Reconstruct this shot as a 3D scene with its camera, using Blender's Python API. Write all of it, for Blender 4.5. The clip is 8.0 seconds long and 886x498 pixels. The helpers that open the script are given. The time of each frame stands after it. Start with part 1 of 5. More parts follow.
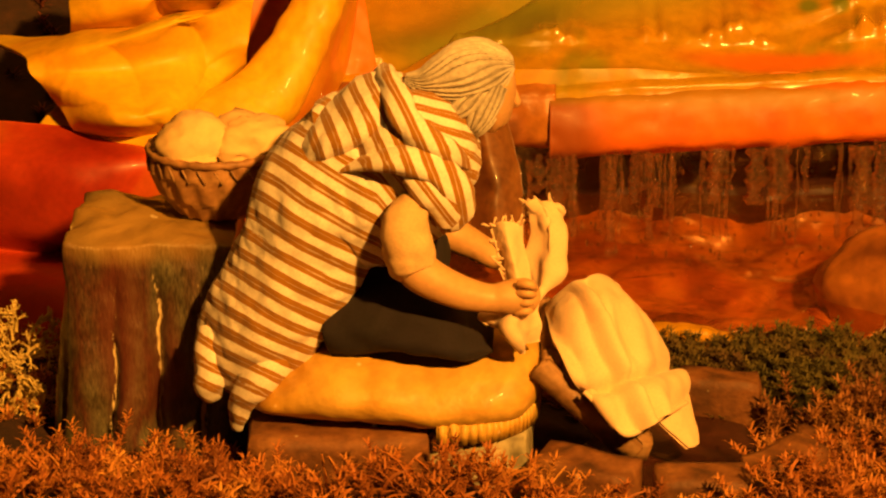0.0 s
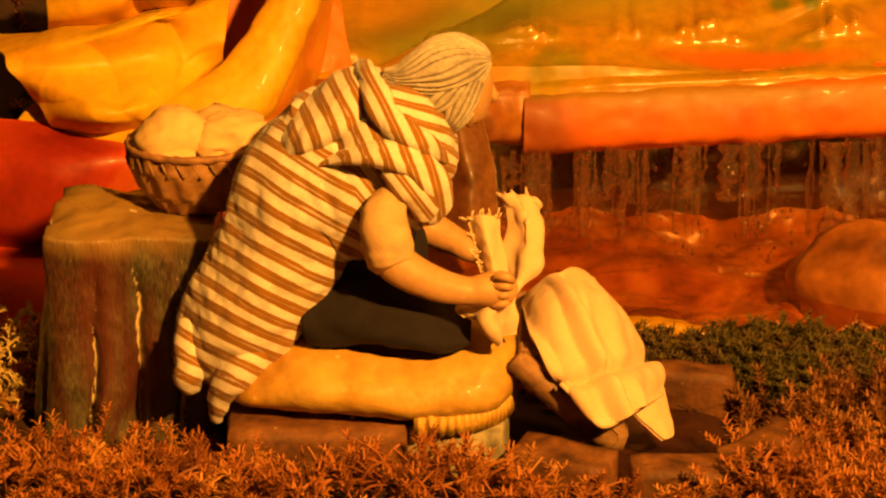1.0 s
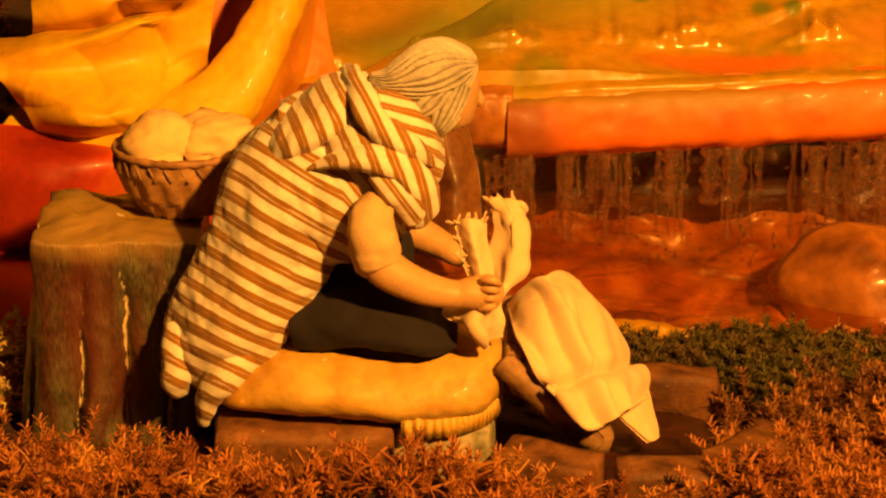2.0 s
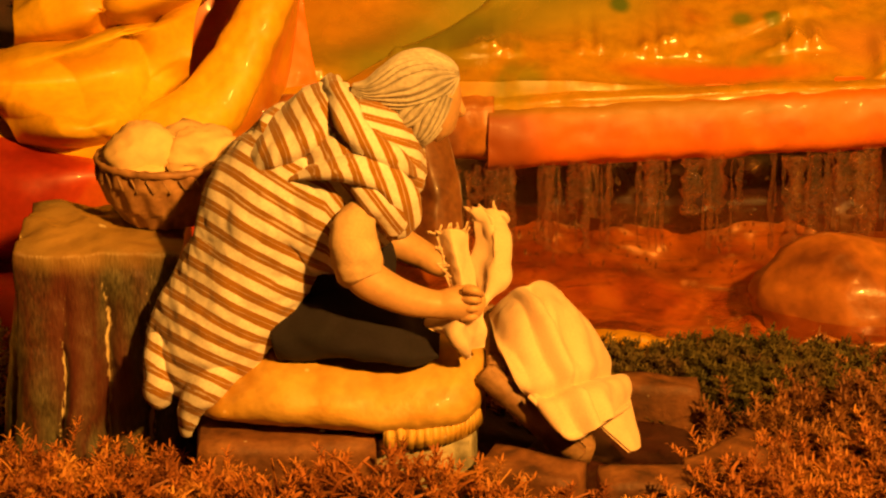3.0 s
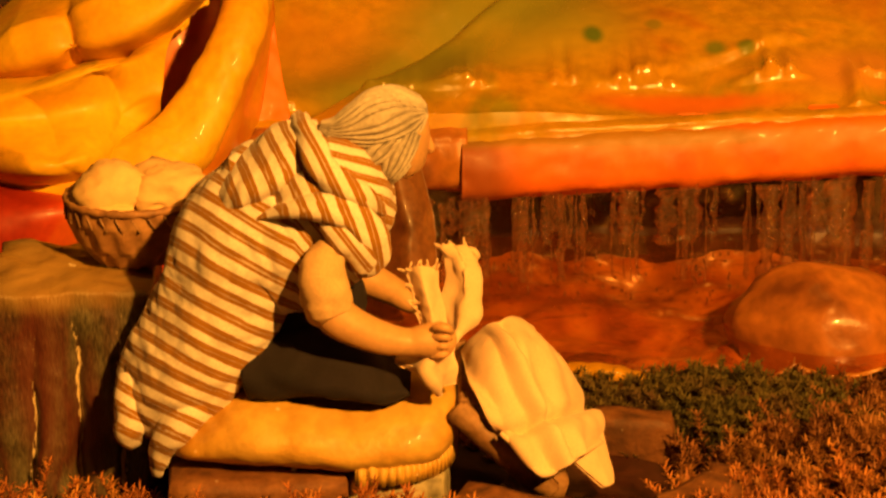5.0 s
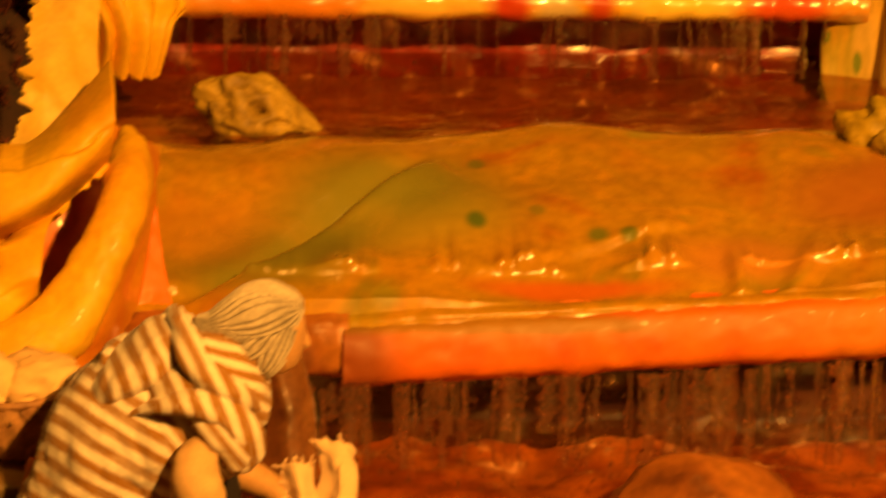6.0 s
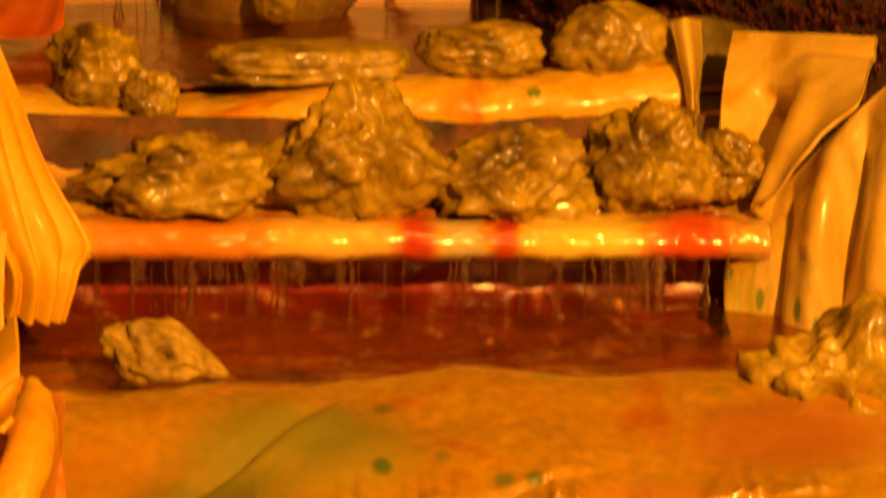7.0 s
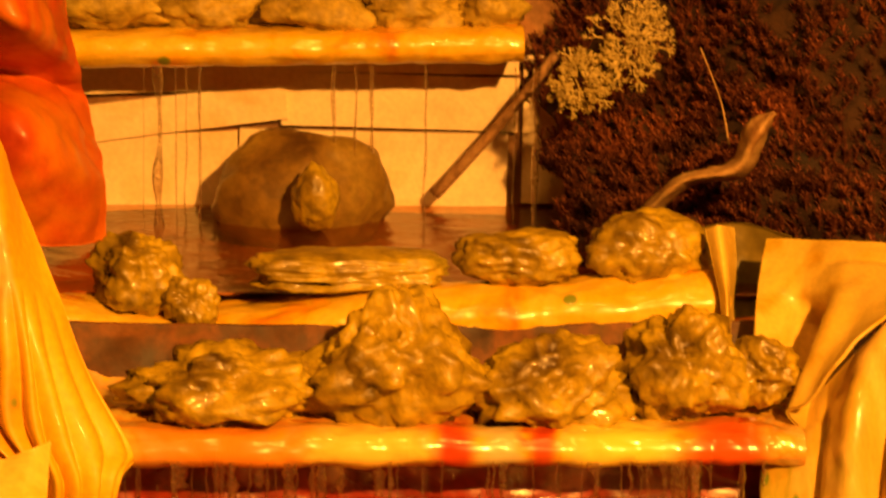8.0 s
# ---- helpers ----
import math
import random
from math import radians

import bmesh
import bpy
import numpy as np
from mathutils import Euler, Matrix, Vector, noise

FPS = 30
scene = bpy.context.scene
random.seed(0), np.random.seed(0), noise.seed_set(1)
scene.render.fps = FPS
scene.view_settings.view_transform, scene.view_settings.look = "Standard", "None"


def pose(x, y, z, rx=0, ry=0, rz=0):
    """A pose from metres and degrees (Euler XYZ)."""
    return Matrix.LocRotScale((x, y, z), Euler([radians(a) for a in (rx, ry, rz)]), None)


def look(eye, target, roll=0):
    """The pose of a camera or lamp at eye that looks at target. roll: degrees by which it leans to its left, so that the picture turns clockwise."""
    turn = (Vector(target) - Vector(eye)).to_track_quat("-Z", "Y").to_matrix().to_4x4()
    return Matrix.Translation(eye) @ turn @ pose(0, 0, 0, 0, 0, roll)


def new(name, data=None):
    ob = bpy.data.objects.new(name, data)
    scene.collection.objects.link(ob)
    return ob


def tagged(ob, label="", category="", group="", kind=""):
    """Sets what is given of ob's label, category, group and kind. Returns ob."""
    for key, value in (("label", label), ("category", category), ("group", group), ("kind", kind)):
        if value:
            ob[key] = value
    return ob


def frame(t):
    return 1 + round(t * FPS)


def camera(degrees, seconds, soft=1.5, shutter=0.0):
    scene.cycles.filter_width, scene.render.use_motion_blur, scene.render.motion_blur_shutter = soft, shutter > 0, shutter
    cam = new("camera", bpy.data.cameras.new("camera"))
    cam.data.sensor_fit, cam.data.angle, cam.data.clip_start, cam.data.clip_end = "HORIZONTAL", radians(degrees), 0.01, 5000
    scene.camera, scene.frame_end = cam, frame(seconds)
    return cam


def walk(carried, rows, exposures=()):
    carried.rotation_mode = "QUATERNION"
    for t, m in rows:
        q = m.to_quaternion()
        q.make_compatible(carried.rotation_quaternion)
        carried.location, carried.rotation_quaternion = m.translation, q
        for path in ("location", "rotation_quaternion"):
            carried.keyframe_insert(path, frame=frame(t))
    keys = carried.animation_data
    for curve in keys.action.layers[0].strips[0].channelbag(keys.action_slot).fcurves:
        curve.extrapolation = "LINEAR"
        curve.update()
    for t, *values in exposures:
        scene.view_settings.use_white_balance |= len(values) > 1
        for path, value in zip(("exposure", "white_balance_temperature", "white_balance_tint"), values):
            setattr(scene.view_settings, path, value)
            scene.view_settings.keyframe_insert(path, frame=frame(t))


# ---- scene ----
cam = camera(18.0, 8.0, 2.2, 0.5)
# seconds, x, y, z, yaw, pitch, roll
PATH = [
    (0, 0.0059, 0.0188, 0.6282, 1.819, -22.225, -0.298),
    (0.5, 0.0021, 0.0135, 0.6270, 1.360, -22.194, -0.122),
    (1, -0.0002, 0.0050, 0.6279, 1.024, -22.128, -0.015),
    (1.5, -0.0045, 0.0015, 0.6298, 0.727, -22.114, 0.044),
    (3, -0.0077, -0.0041, 0.6308, -0.025, -21.812, 0.218),
    (3.5, -0.0000, -0.0000, 0.6289, -0.000, -21.700, 0.009),
    (4, 0.0058, 0.0016, 0.6322, 0.040, -21.792, -0.096),
    (4.2, 0.0068, -0.0020, 0.6322, 0.040, -21.789, -0.140),
    (5.3, 0.0010, 0.0089, 0.6476, -0.394, -21.019, -0.146),
    (5.5, 0.0067, 0.0119, 0.6579, -0.488, -20.494, 0.233),
    (6, 0.0131, 0.0204, 0.6553, -2.399, -18.402, 0.994),
    (6.5, 0.0223, 0.0283, 0.6721, -4.130, -16.946, 0.870),
    (7, 0.0209, 0.0210, 0.6905, -4.071, -14.431, 0.943),
    (7.5, 0.0231, 0.0099, 0.6980, -3.826, -11.926, 0.802),
    (8, 0.0150, 0.0020, 0.7068, -3.352, -10.526, 0.680),
]
walk(cam, [(t, pose(x, y, z, 90 + p, 0, yw) @ pose(0, 0, 0, 0, 0, r)) for t, x, y, z, yw, p, r in PATH], ((0, 0.0), (5.5, -0.12), (6.0, -0.22), (6.5, -0.08), (7.0, -0.08), (7.5, 0.12), (8, 0.32)))

# ---- light: warm show lamp from the front right, added weak warm fill from above ----
world = bpy.data.worlds.new("world")
world.use_nodes = True
world.node_tree.nodes["Background"].inputs[0].default_value = (1.0, 0.55, 0.2, 1)
world.node_tree.nodes["Background"].inputs[1].default_value = 0.03
scene.world = world


def lamp(name, eye, target, size, watts, colour):
    data = bpy.data.lights.new(name, "AREA")
    data.shape, data.size, data.energy, data.color = "DISK", size, watts, colour
    ob = new(name, data)
    ob.matrix_world = look(eye, target)
    return ob


lamp("show_lamp", (0.98, -0.55, 1.72), (0.08, 1.8, 0.2), 0.11, 172, (1.0, 0.388, 0.050))
# unseen fill, added only to lift the dark side
lamp("overhead_fill", (0.3, 1.0, 2.2), (0.1, 1.9, 0.1), 0.35, 11, (1.0, 0.36, 0.04))


# ---- materials ----
def mat(name, colours, scale=30.0, rough=0.6, bump=0.3, fine=350.0, spots=None, spot_scale=40.0, spot_size=0.12, coat=0.0, warp=0.6,
        stretch=(1, 1, 1), sheen=0.0, streak=0.35, blots=(), film=0.12, wear=None):
    m = bpy.data.materials.new(name)
    m.use_nodes = True
    nt = m.node_tree
    b = nt.nodes["Principled BSDF"]
    co = nt.nodes.new("ShaderNodeTexCoord")
    mp = nt.nodes.new("ShaderNodeMapping")
    mp.inputs["Scale"].default_value = stretch
    nt.links.new(co.outputs["Object"], mp.inputs["Vector"])
    n1 = nt.nodes.new("ShaderNodeTexNoise")
    n1.inputs["Scale"].default_value, n1.inputs["Detail"].default_value, n1.inputs["Distortion"].default_value = scale, 5, warp
    n2 = nt.nodes.new("ShaderNodeTexNoise")
    n2.inputs["Scale"].default_value, n2.inputs["Detail"].default_value = fine, 6
    for n in (n1, n2):
        nt.links.new(mp.outputs[0], n.inputs["Vector"])
    ramp = nt.nodes.new("ShaderNodeValToRGB")
    els = ramp.color_ramp.elements
    while len(els) < len(colours):
        els.new(0.5)
    for k, c in enumerate(colours):
        els[k].position = 0.3 + 0.4 * k / max(1, len(colours) - 1)
        els[k].color = (*c, 1)
    nt.links.new(n1.outputs["Fac"], ramp.inputs["Fac"])
    grain = nt.nodes.new("ShaderNodeMapRange")
    grain.inputs["From Min"].default_value, grain.inputs["From Max"].default_value = 0.3, 0.7
    grain.inputs["To Min"].default_value, grain.inputs["To Max"].default_value = 1 - streak, 1.0
    nt.links.new(n2.outputs["Fac"], grain.inputs["Value"])
    mul = nt.nodes.new("ShaderNodeMix")
    mul.data_type, mul.blend_type = "RGBA", "MULTIPLY"
    mul.inputs["Factor"].default_value = 1.0
    nt.links.new(ramp.outputs["Color"], mul.inputs[6])
    nt.links.new(grain.outputs["Result"], mul.inputs[7])
    last = mul.outputs[2]
    if spots:
        v = nt.nodes.new("ShaderNodeTexVoronoi")
        v.inputs["Scale"].default_value = spot_scale
        nt.links.new(mp.outputs[0], v.inputs["Vector"])
        st = nt.nodes.new("ShaderNodeMapRange")
        st.inputs["From Min"].default_value, st.inputs["From Max"].default_value = spot_size, spot_size + 0.05
        st.inputs["To Min"].default_value, st.inputs["To Max"].default_value = 0.85, 0.0
        nt.links.new(v.outputs["Distance"], st.inputs["Value"])
        mix = nt.nodes.new("ShaderNodeMix")
        mix.data_type = "RGBA"
        nt.links.new(st.outputs["Result"], mix.inputs["Factor"])
        nt.links.new(last, mix.inputs[6])
        mix.inputs[7].default_value = (*spots, 1)
        last = mix.outputs[2]
    for place, size, colour, power in blots:
        # a painted stain, and at times a shade tone, with a soft uneven edge
        geo = nt.nodes.new("ShaderNodeNewGeometry")
        mv = nt.nodes.new("ShaderNodeMapping")
        mv.vector_type = "TEXTURE"
        mv.inputs["Location"].default_value, mv.inputs["Scale"].default_value = place, size
        nt.links.new(geo.outputs["Position"], mv.inputs["Vector"])
        ln = nt.nodes.new("ShaderNodeVectorMath")
        ln.operation = "LENGTH"
        nt.links.new(mv.outputs[0], ln.inputs[0])
        wb = nt.nodes.new("ShaderNodeMath")
        wb.operation = "MULTIPLY_ADD"
        nt.links.new(n1.outputs["Fac"], wb.inputs[0])
        wb.inputs[1].default_value = 0.8
        nt.links.new(ln.outputs["Value"], wb.inputs[2])
        st = nt.nodes.new("ShaderNodeMapRange")
        st.interpolation_type = "SMOOTHSTEP"
        st.inputs["From Min"].default_value, st.inputs["From Max"].default_value = 0.75, 1.6
        st.inputs["To Min"].default_value, st.inputs["To Max"].default_value = power, 0.0
        nt.links.new(wb.outputs[0], st.inputs["Value"])
        mix = nt.nodes.new("ShaderNodeMix")
        mix.data_type = "RGBA"
        nt.links.new(st.outputs["Result"], mix.inputs["Factor"])
        nt.links.new(last, mix.inputs[6])
        mix.inputs[7].default_value = (*colour, 1)
        last = mix.outputs[2]
    nt.links.new(last, b.inputs["Base Color"])
    rg = nt.nodes.new("ShaderNodeMapRange")
    rg.inputs["To Min"].default_value, rg.inputs["To Max"].default_value = max(0.03, rough - 0.15), min(1, rough + 0.15)
    nt.links.new(n1.outputs["Fac"], rg.inputs["Value"])
    nt.links.new(rg.outputs["Result"], b.inputs["Roughness"])
    bp = nt.nodes.new("ShaderNodeBump")
    bp.inputs["Strength"].default_value, bp.inputs["Distance"].default_value = bump, 0.22 / fine
    nt.links.new(n2.outputs["Fac"], bp.inputs["Height"])
    nt.links.new(bp.outputs["Normal"], b.inputs["Normal"])
    if wear:
        geo = nt.nodes.new("ShaderNodeNewGeometry")
        edge = nt.nodes.new("ShaderNodeMath")
        edge.operation = "MULTIPLY_ADD"
        nt.links.new(n2.outputs["Fac"], edge.inputs[0])
        edge.inputs[1].default_value = 0.14
        nt.links.new(geo.outputs["Pointiness"], edge.inputs[2])
        st = nt.nodes.new("ShaderNodeMapRange")
        st.inputs["From Min"].default_value, st.inputs["From Max"].default_value = 0.602, 0.622
        nt.links.new(edge.outputs[0], st.inputs["Value"])
        mix = nt.nodes.new("ShaderNodeMix")
        mix.data_type = "RGBA"
        nt.links.new(st.outputs["Result"], mix.inputs["Factor"])
        nt.links.new(last, mix.inputs[6])
        mix.inputs[7].default_value = (*wear, 1)
        nt.links.new(mix.outputs[2], b.inputs["Base Color"])
    b.inputs["Coat Weight"].default_value = coat
    b.inputs["Coat Roughness"].default_value = film
    b.inputs["Sheen Weight"].default_value = sheen
    return m


def striped(name):
    """White and tan woven stripes across the length of the cloth, with a thin pale line in each tan stripe."""
    m = mat(name, [(0.84, 0.80, 0.74), (0.90, 0.86, 0.80)], 60, 0.9, 0.5, 900, streak=0.25, sheen=0.2)
    nt = m.node_tree
    b = nt.nodes["Principled BSDF"]
    base = b.inputs["Base Color"].links[0].from_socket
    uv = nt.nodes.new("ShaderNodeUVMap")
    sep = nt.nodes.new("ShaderNodeSeparateXYZ")
    nt.links.new(uv.outputs[0], sep.inputs[0])
    wob = nt.nodes.new("ShaderNodeTexNoise")
    wob.inputs["Scale"].default_value = 5
    nt.links.new(uv.outputs[0], wob.inputs["Vector"])
    add = nt.nodes.new("ShaderNodeMath")
    add.operation = "MULTIPLY_ADD"
    nt.links.new(wob.outputs["Fac"], add.inputs[0])
    add.inputs[1].default_value = 0.35
    nt.links.new(sep.outputs["Y"], add.inputs[2])
    fr = nt.nodes.new("ShaderNodeMath")
    fr.operation = "FRACT"
    nt.links.new(add.outputs[0], fr.inputs[0])
    ramp = nt.nodes.new("ShaderNodeValToRGB")
    ramp.color_ramp.interpolation = "CONSTANT"
    els = ramp.color_ramp.elements
    els[0].position, els[0].color = 0.0, (0, 0, 0, 1)
    els[1].position, els[1].color = 0.50, (1, 1, 1, 1)
    for p, v in ((0.74, 0.45), (0.77, 1.0)):
        e = els.new(p)
        e.color = (v, v, v, 1)
    nt.links.new(fr.outputs[0], ramp.inputs[0])
    mix = nt.nodes.new("ShaderNodeMix")
    mix.data_type = "RGBA"
    nt.links.new(ramp.outputs[0], mix.inputs["Factor"])
    nt.links.new(base, mix.inputs[6])
    mix.inputs[7].default_value = (0.29, 0.135, 0.004, 1)
    nt.links.new(mix.outputs[2], b.inputs["Base Color"])
    return m


def water(name, tint, clear, wave, scale, rough=0.05, body_colour=(0.32, 0.12, 0.02)):
    m = bpy.data.materials.new(name)
    m.use_nodes = True
    nt = m.node_tree
    out = nt.nodes["Material Output"]
    nt.nodes.remove(nt.nodes["Principled BSDF"])
    co = nt.nodes.new("ShaderNodeTexCoord")
    n = nt.nodes.new("ShaderNodeTexNoise")
    n.inputs["Scale"].default_value, n.inputs["Detail"].default_value, n.inputs["Distortion"].default_value = scale, 4, 1.5
    nt.links.new(co.outputs["Object"], n.inputs["Vector"])
    bp = nt.nodes.new("ShaderNodeBump")
    bp.inputs["Strength"].default_value, bp.inputs["Distance"].default_value = wave, 0.004
    nt.links.new(n.outputs["Fac"], bp.inputs["Height"])
    tr = nt.nodes.new("ShaderNodeBsdfTransparent")
    tr.inputs[0].default_value = (*tint, 1)
    df = nt.nodes.new("ShaderNodeBsdfDiffuse")
    df.inputs[0].default_value = (*body_colour, 1)
    body = nt.nodes.new("ShaderNodeMixShader")
    body.inputs[0].default_value = 1 - clear
    nt.links.new(tr.outputs[0], body.inputs[1])
    nt.links.new(df.outputs[0], body.inputs[2])
    gl = nt.nodes.new("ShaderNodeBsdfGlossy")
    gl.inputs["Roughness"].default_value = rough
    fr = nt.nodes.new("ShaderNodeFresnel")
    fr.inputs[0].default_value = 1.33
    for s in (gl, fr, df):
        nt.links.new(bp.outputs[0], s.inputs["Normal"])
    mix = nt.nodes.new("ShaderNodeMixShader")
    nt.links.new(fr.outputs[0], mix.inputs[0])
    nt.links.new(body.outputs[0], mix.inputs[1])
    nt.links.new(gl.outputs[0], mix.inputs[2])
    nt.links.new(mix.outputs[0], out.inputs["Surface"])
    return m


YEL, ORA, RED, GRN, OLV, CRM = (0.80, 0.49, 0.008), (0.74, 0.24, 0.008), (0.52, 0.06, 0.008), (0.10, 0.22, 0.02), (0.38, 0.31, 0.012), (0.84, 0.64, 0.10)
M_YELLOW = mat("yellow_paper", [(0.70, 0.27, 0.008), (0.78, 0.42, 0.008), YEL, (0.82, 0.54, 0.014), (0.58, 0.42, 0.012)], 6, 0.55, 0.2, 180, GRN, 16, 0.06, coat=0.06, streak=0.18, warp=1.2)
M_RAMP = mat("ochre_painted_paper", [(0.46, 0.15, 0.008), (0.52, 0.27, 0.008), (0.48, 0.28, 0.008), (0.57, 0.30, 0.008), (0.32, 0.27, 0.012)], 12, 0.26, 0.2, 110, coat=0.7, streak=0.28, film=0.14,
             blots=[((0.060, 1.690, 0.110), (0.085, 0.045, 0.3), (0.38, 0.32, 0.025), 0.75), ((-0.020, 1.662, 0.115), (0.075, 0.055, 0.3), (0.17, 0.19, 0.02), 0.9), ((0.050, 1.722, 0.125), (0.075, 0.05, 0.3), (0.20, 0.22, 0.025), 0.85), ((0.024, 1.569, 0.090), (0.10, 0.012, 0.03), (0.13, 0.15, 0.02), 0.9), ((-0.069, 1.690, 0.130), (0.05, 0.035, 0.2), (0.50, 0.20, 0.012), 0.4),
                    ((0.161, 1.622, 0.095), (0.075, 0.012, 0.2), (0.62, 0.13, 0.012), 0.8), ((0.368, 1.717, 0.140), (0.09, 0.05, 0.2), (0.36, 0.13, 0.02), 0.8), ((0.269, 1.648, 0.100), (0.06, 0.03, 0.2), (0.60, 0.27, 0.03), 0.9), ((0.103, 1.679, 0.113), (0.0075, 0.011, 0.2), (0.08, 0.16, 0.02), 0.9), ((0.198, 1.670, 0.128), (0.007, 0.007, 0.2), (0.09, 0.17, 0.02), 0.8), ((0.179, 1.670, 0.100), (0.008, 0.008, 0.2), (0.10, 0.17, 0.02), 0.8), ((0.106, 1.752, 0.125), (0.006, 0.006, 0.2), (0.12, 0.17, 0.02), 0.7), ((0.142, 1.693, 0.125), (0.006, 0.006, 0.2), (0.14, 0.17, 0.02), 0.6)])
M_ORANGE = mat("orange_painted_paper", [(0.56, 0.09, 0.004), (0.72, 0.16, 0.004), (0.76, 0.19, 0.004), (0.68, 0.22, 0.006)], 12, 0.55, 0.12, 240, coat=0.04, streak=0.1,
               blots=[((0.022, 1.580, 0.068), (0.035, 0.06, 0.06), (0.26, 0.07, 0.012), 0.95), ((0.108, 1.590, 0.085), (0.16, 0.010, 0.008), (0.22, 0.20, 0.02), 0.7)])
M_RED = mat("red_painted_paper", [(0.30, 0.02, 0.006), (0.48, 0.05, 0.008), (0.60, 0.14, 0.012), (0.70, 0.32, 0.012)], 7, 0.5, 0.12, 240, coat=0.1, streak=0.2)
M_BROWN_PAPER = mat("brown_paper", [(0.10, 0.04, 0.012), (0.20, 0.08, 0.02), (0.28, 0.13, 0.03)], 30, 0.5, 0.12, 240, coat=0.2)
# last blot darkens the ledge's back: shade behind the stones as colour
M_PATCHY = mat("patchy_painted_paper", [RED, ORA, CRM, (0.75, 0.36, 0.03), (0.66, 0.46, 0.14), YEL, RED], 16, 0.3, 0.12, 240, coat=0.6, streak=0.15,
               blots=[((0.106, 2.010, 0.208), (0.06, 0.05, 0.012), (0.50, 0.07, 0.015), 0.9), ((-0.029, 1.985, 0.189), (0.081, 0.06, 0.04), (0.70, 0.24, 0.015), 0.95), ((0.081, 1.985, 0.189), (0.051, 0.06, 0.04), (0.84, 0.58, 0.090), 0.95), ((0.141, 1.985, 0.189), (0.019, 0.06, 0.04), (0.52, 0.04, 0.008), 0.95), ((0.176, 1.985, 0.189), (0.019, 0.06, 0.04), (0.55, 0.46, 0.220), 0.95), ((0.206, 1.985, 0.189), (0.015, 0.06, 0.04), (0.50, 0.05, 0.008), 0.95), ((0.263, 1.985, 0.189), (0.053, 0.06, 0.04), (0.86, 0.68, 0.080), 0.95), ((0.341, 1.985, 0.189), (0.042, 0.06, 0.04), (0.62, 0.08, 0.008), 0.95), ((0.094, 2.110, 0.237), (0.34, 0.035, 0.030), (0.30, 0.11, 0.012), 0.9)])
M_GOLD = mat("golden_painted_paper", [ORA, YEL, (0.82, 0.56, 0.05), YEL, ORA], 16, 0.3, 0.12, 240, GRN, 20, 0.09, coat=0.5, streak=0.15)
M_BEIGE = mat("beige_folded_paper", [(0.62, 0.36, 0.012), (0.74, 0.52, 0.07), (0.80, 0.58, 0.10), (0.68, 0.44, 0.03), OLV], 13, 0.4, 0.12, 260, GRN, 22, 0.07, coat=0.15, streak=0.15,
              blots=[((0.392, 1.990, 0.172), (0.05, 0.06, 0.05), (0.24, 0.22, 0.04), 0.85), ((0.435, 1.960, 0.209), (0.03, 0.06, 0.06), (0.70, 0.40, 0.05), 0.8), ((0.373, 2.030, 0.152), (0.02, 0.06, 0.03), (0.40, 0.10, 0.02), 0.8)])
M_PLEAT = mat("pleated_olive_paper", [(0.28, 0.24, 0.03), (0.66, 0.44, 0.05), (0.74, 0.54, 0.12), (0.40, 0.34, 0.03), (0.68, 0.40, 0.03)], 9, 0.35, 0.12, 240, GRN, 22, 0.08, coat=0.25, streak=0.15, stretch=(1.5, 1, 0.5))
# riser browns darkened to hold the shade between the stones
M_RISER = mat("shade_brown_paper", [(0.03, 0.010, 0.002), (0.09, 0.032, 0.004), (0.20, 0.065, 0.006), (0.10, 0.055, 0.005)], 22, 0.65, 0.3, 160)
# olive darkened so its colour carries the hollow's shade
M_OLIVE = mat("shaded_olive_paper", [(0.10, 0.08, 0.012), (0.22, 0.16, 0.02), (0.30, 0.20, 0.03)], 14, 0.5, 0.12, 240, coat=0.1, streak=0.2)
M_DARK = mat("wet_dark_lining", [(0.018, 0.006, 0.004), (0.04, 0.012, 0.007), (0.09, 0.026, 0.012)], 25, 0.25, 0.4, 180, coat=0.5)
M_FLAME = mat("flame_painted_paper", [(0.36, 0.03, 0.006), (0.58, 0.09, 0.008), (0.72, 0.22, 0.008), (0.80, 0.42, 0.010)], 5, 0.45, 0.12, 240, coat=0.15, streak=0.12, warp=1.5)
M_SIDE = mat("orange_ochre_paper", [(0.54, 0.12, 0.008), (0.62, 0.22, 0.008), (0.66, 0.32, 0.010), (0.50, 0.26, 0.012)], 9, 0.4, 0.15, 200, GRN, 20, 0.06, coat=0.25, streak=0.15)
M_POOLBED = mat("orange_pool_lining", [(0.06, 0.014, 0.005), (0.24, 0.065, 0.010), (0.50, 0.22, 0.025), (0.30, 0.09, 0.012), (0.10, 0.025, 0.006)], 13, 0.3, 0.3, 120, coat=0.6, streak=0.2, film=0.06)
M_MAROON = mat("wet_maroon_lining", [(0.10, 0.008, 0.004), (0.30, 0.025, 0.008), (0.14, 0.02, 0.006)], 14, 0.3, 0.3, 180, coat=0.5)
M_BASIN = mat("basin_lining", [(0.10, 0.03, 0.01), (0.34, 0.12, 0.02), (0.50, 0.20, 0.03), (0.34, 0.07, 0.012)], 12, 0.35, 0.3, 120, coat=0.4)
M_TUFA = mat("wet_tufa", [(0.08, 0.04, 0.003), (0.30, 0.20, 0.006), (0.50, 0.35, 0.010), (0.58, 0.42, 0.016), (0.34, 0.27, 0.010)], 17, 0.45, 1.0, 120, coat=0.35, streak=0.5, film=0.12)
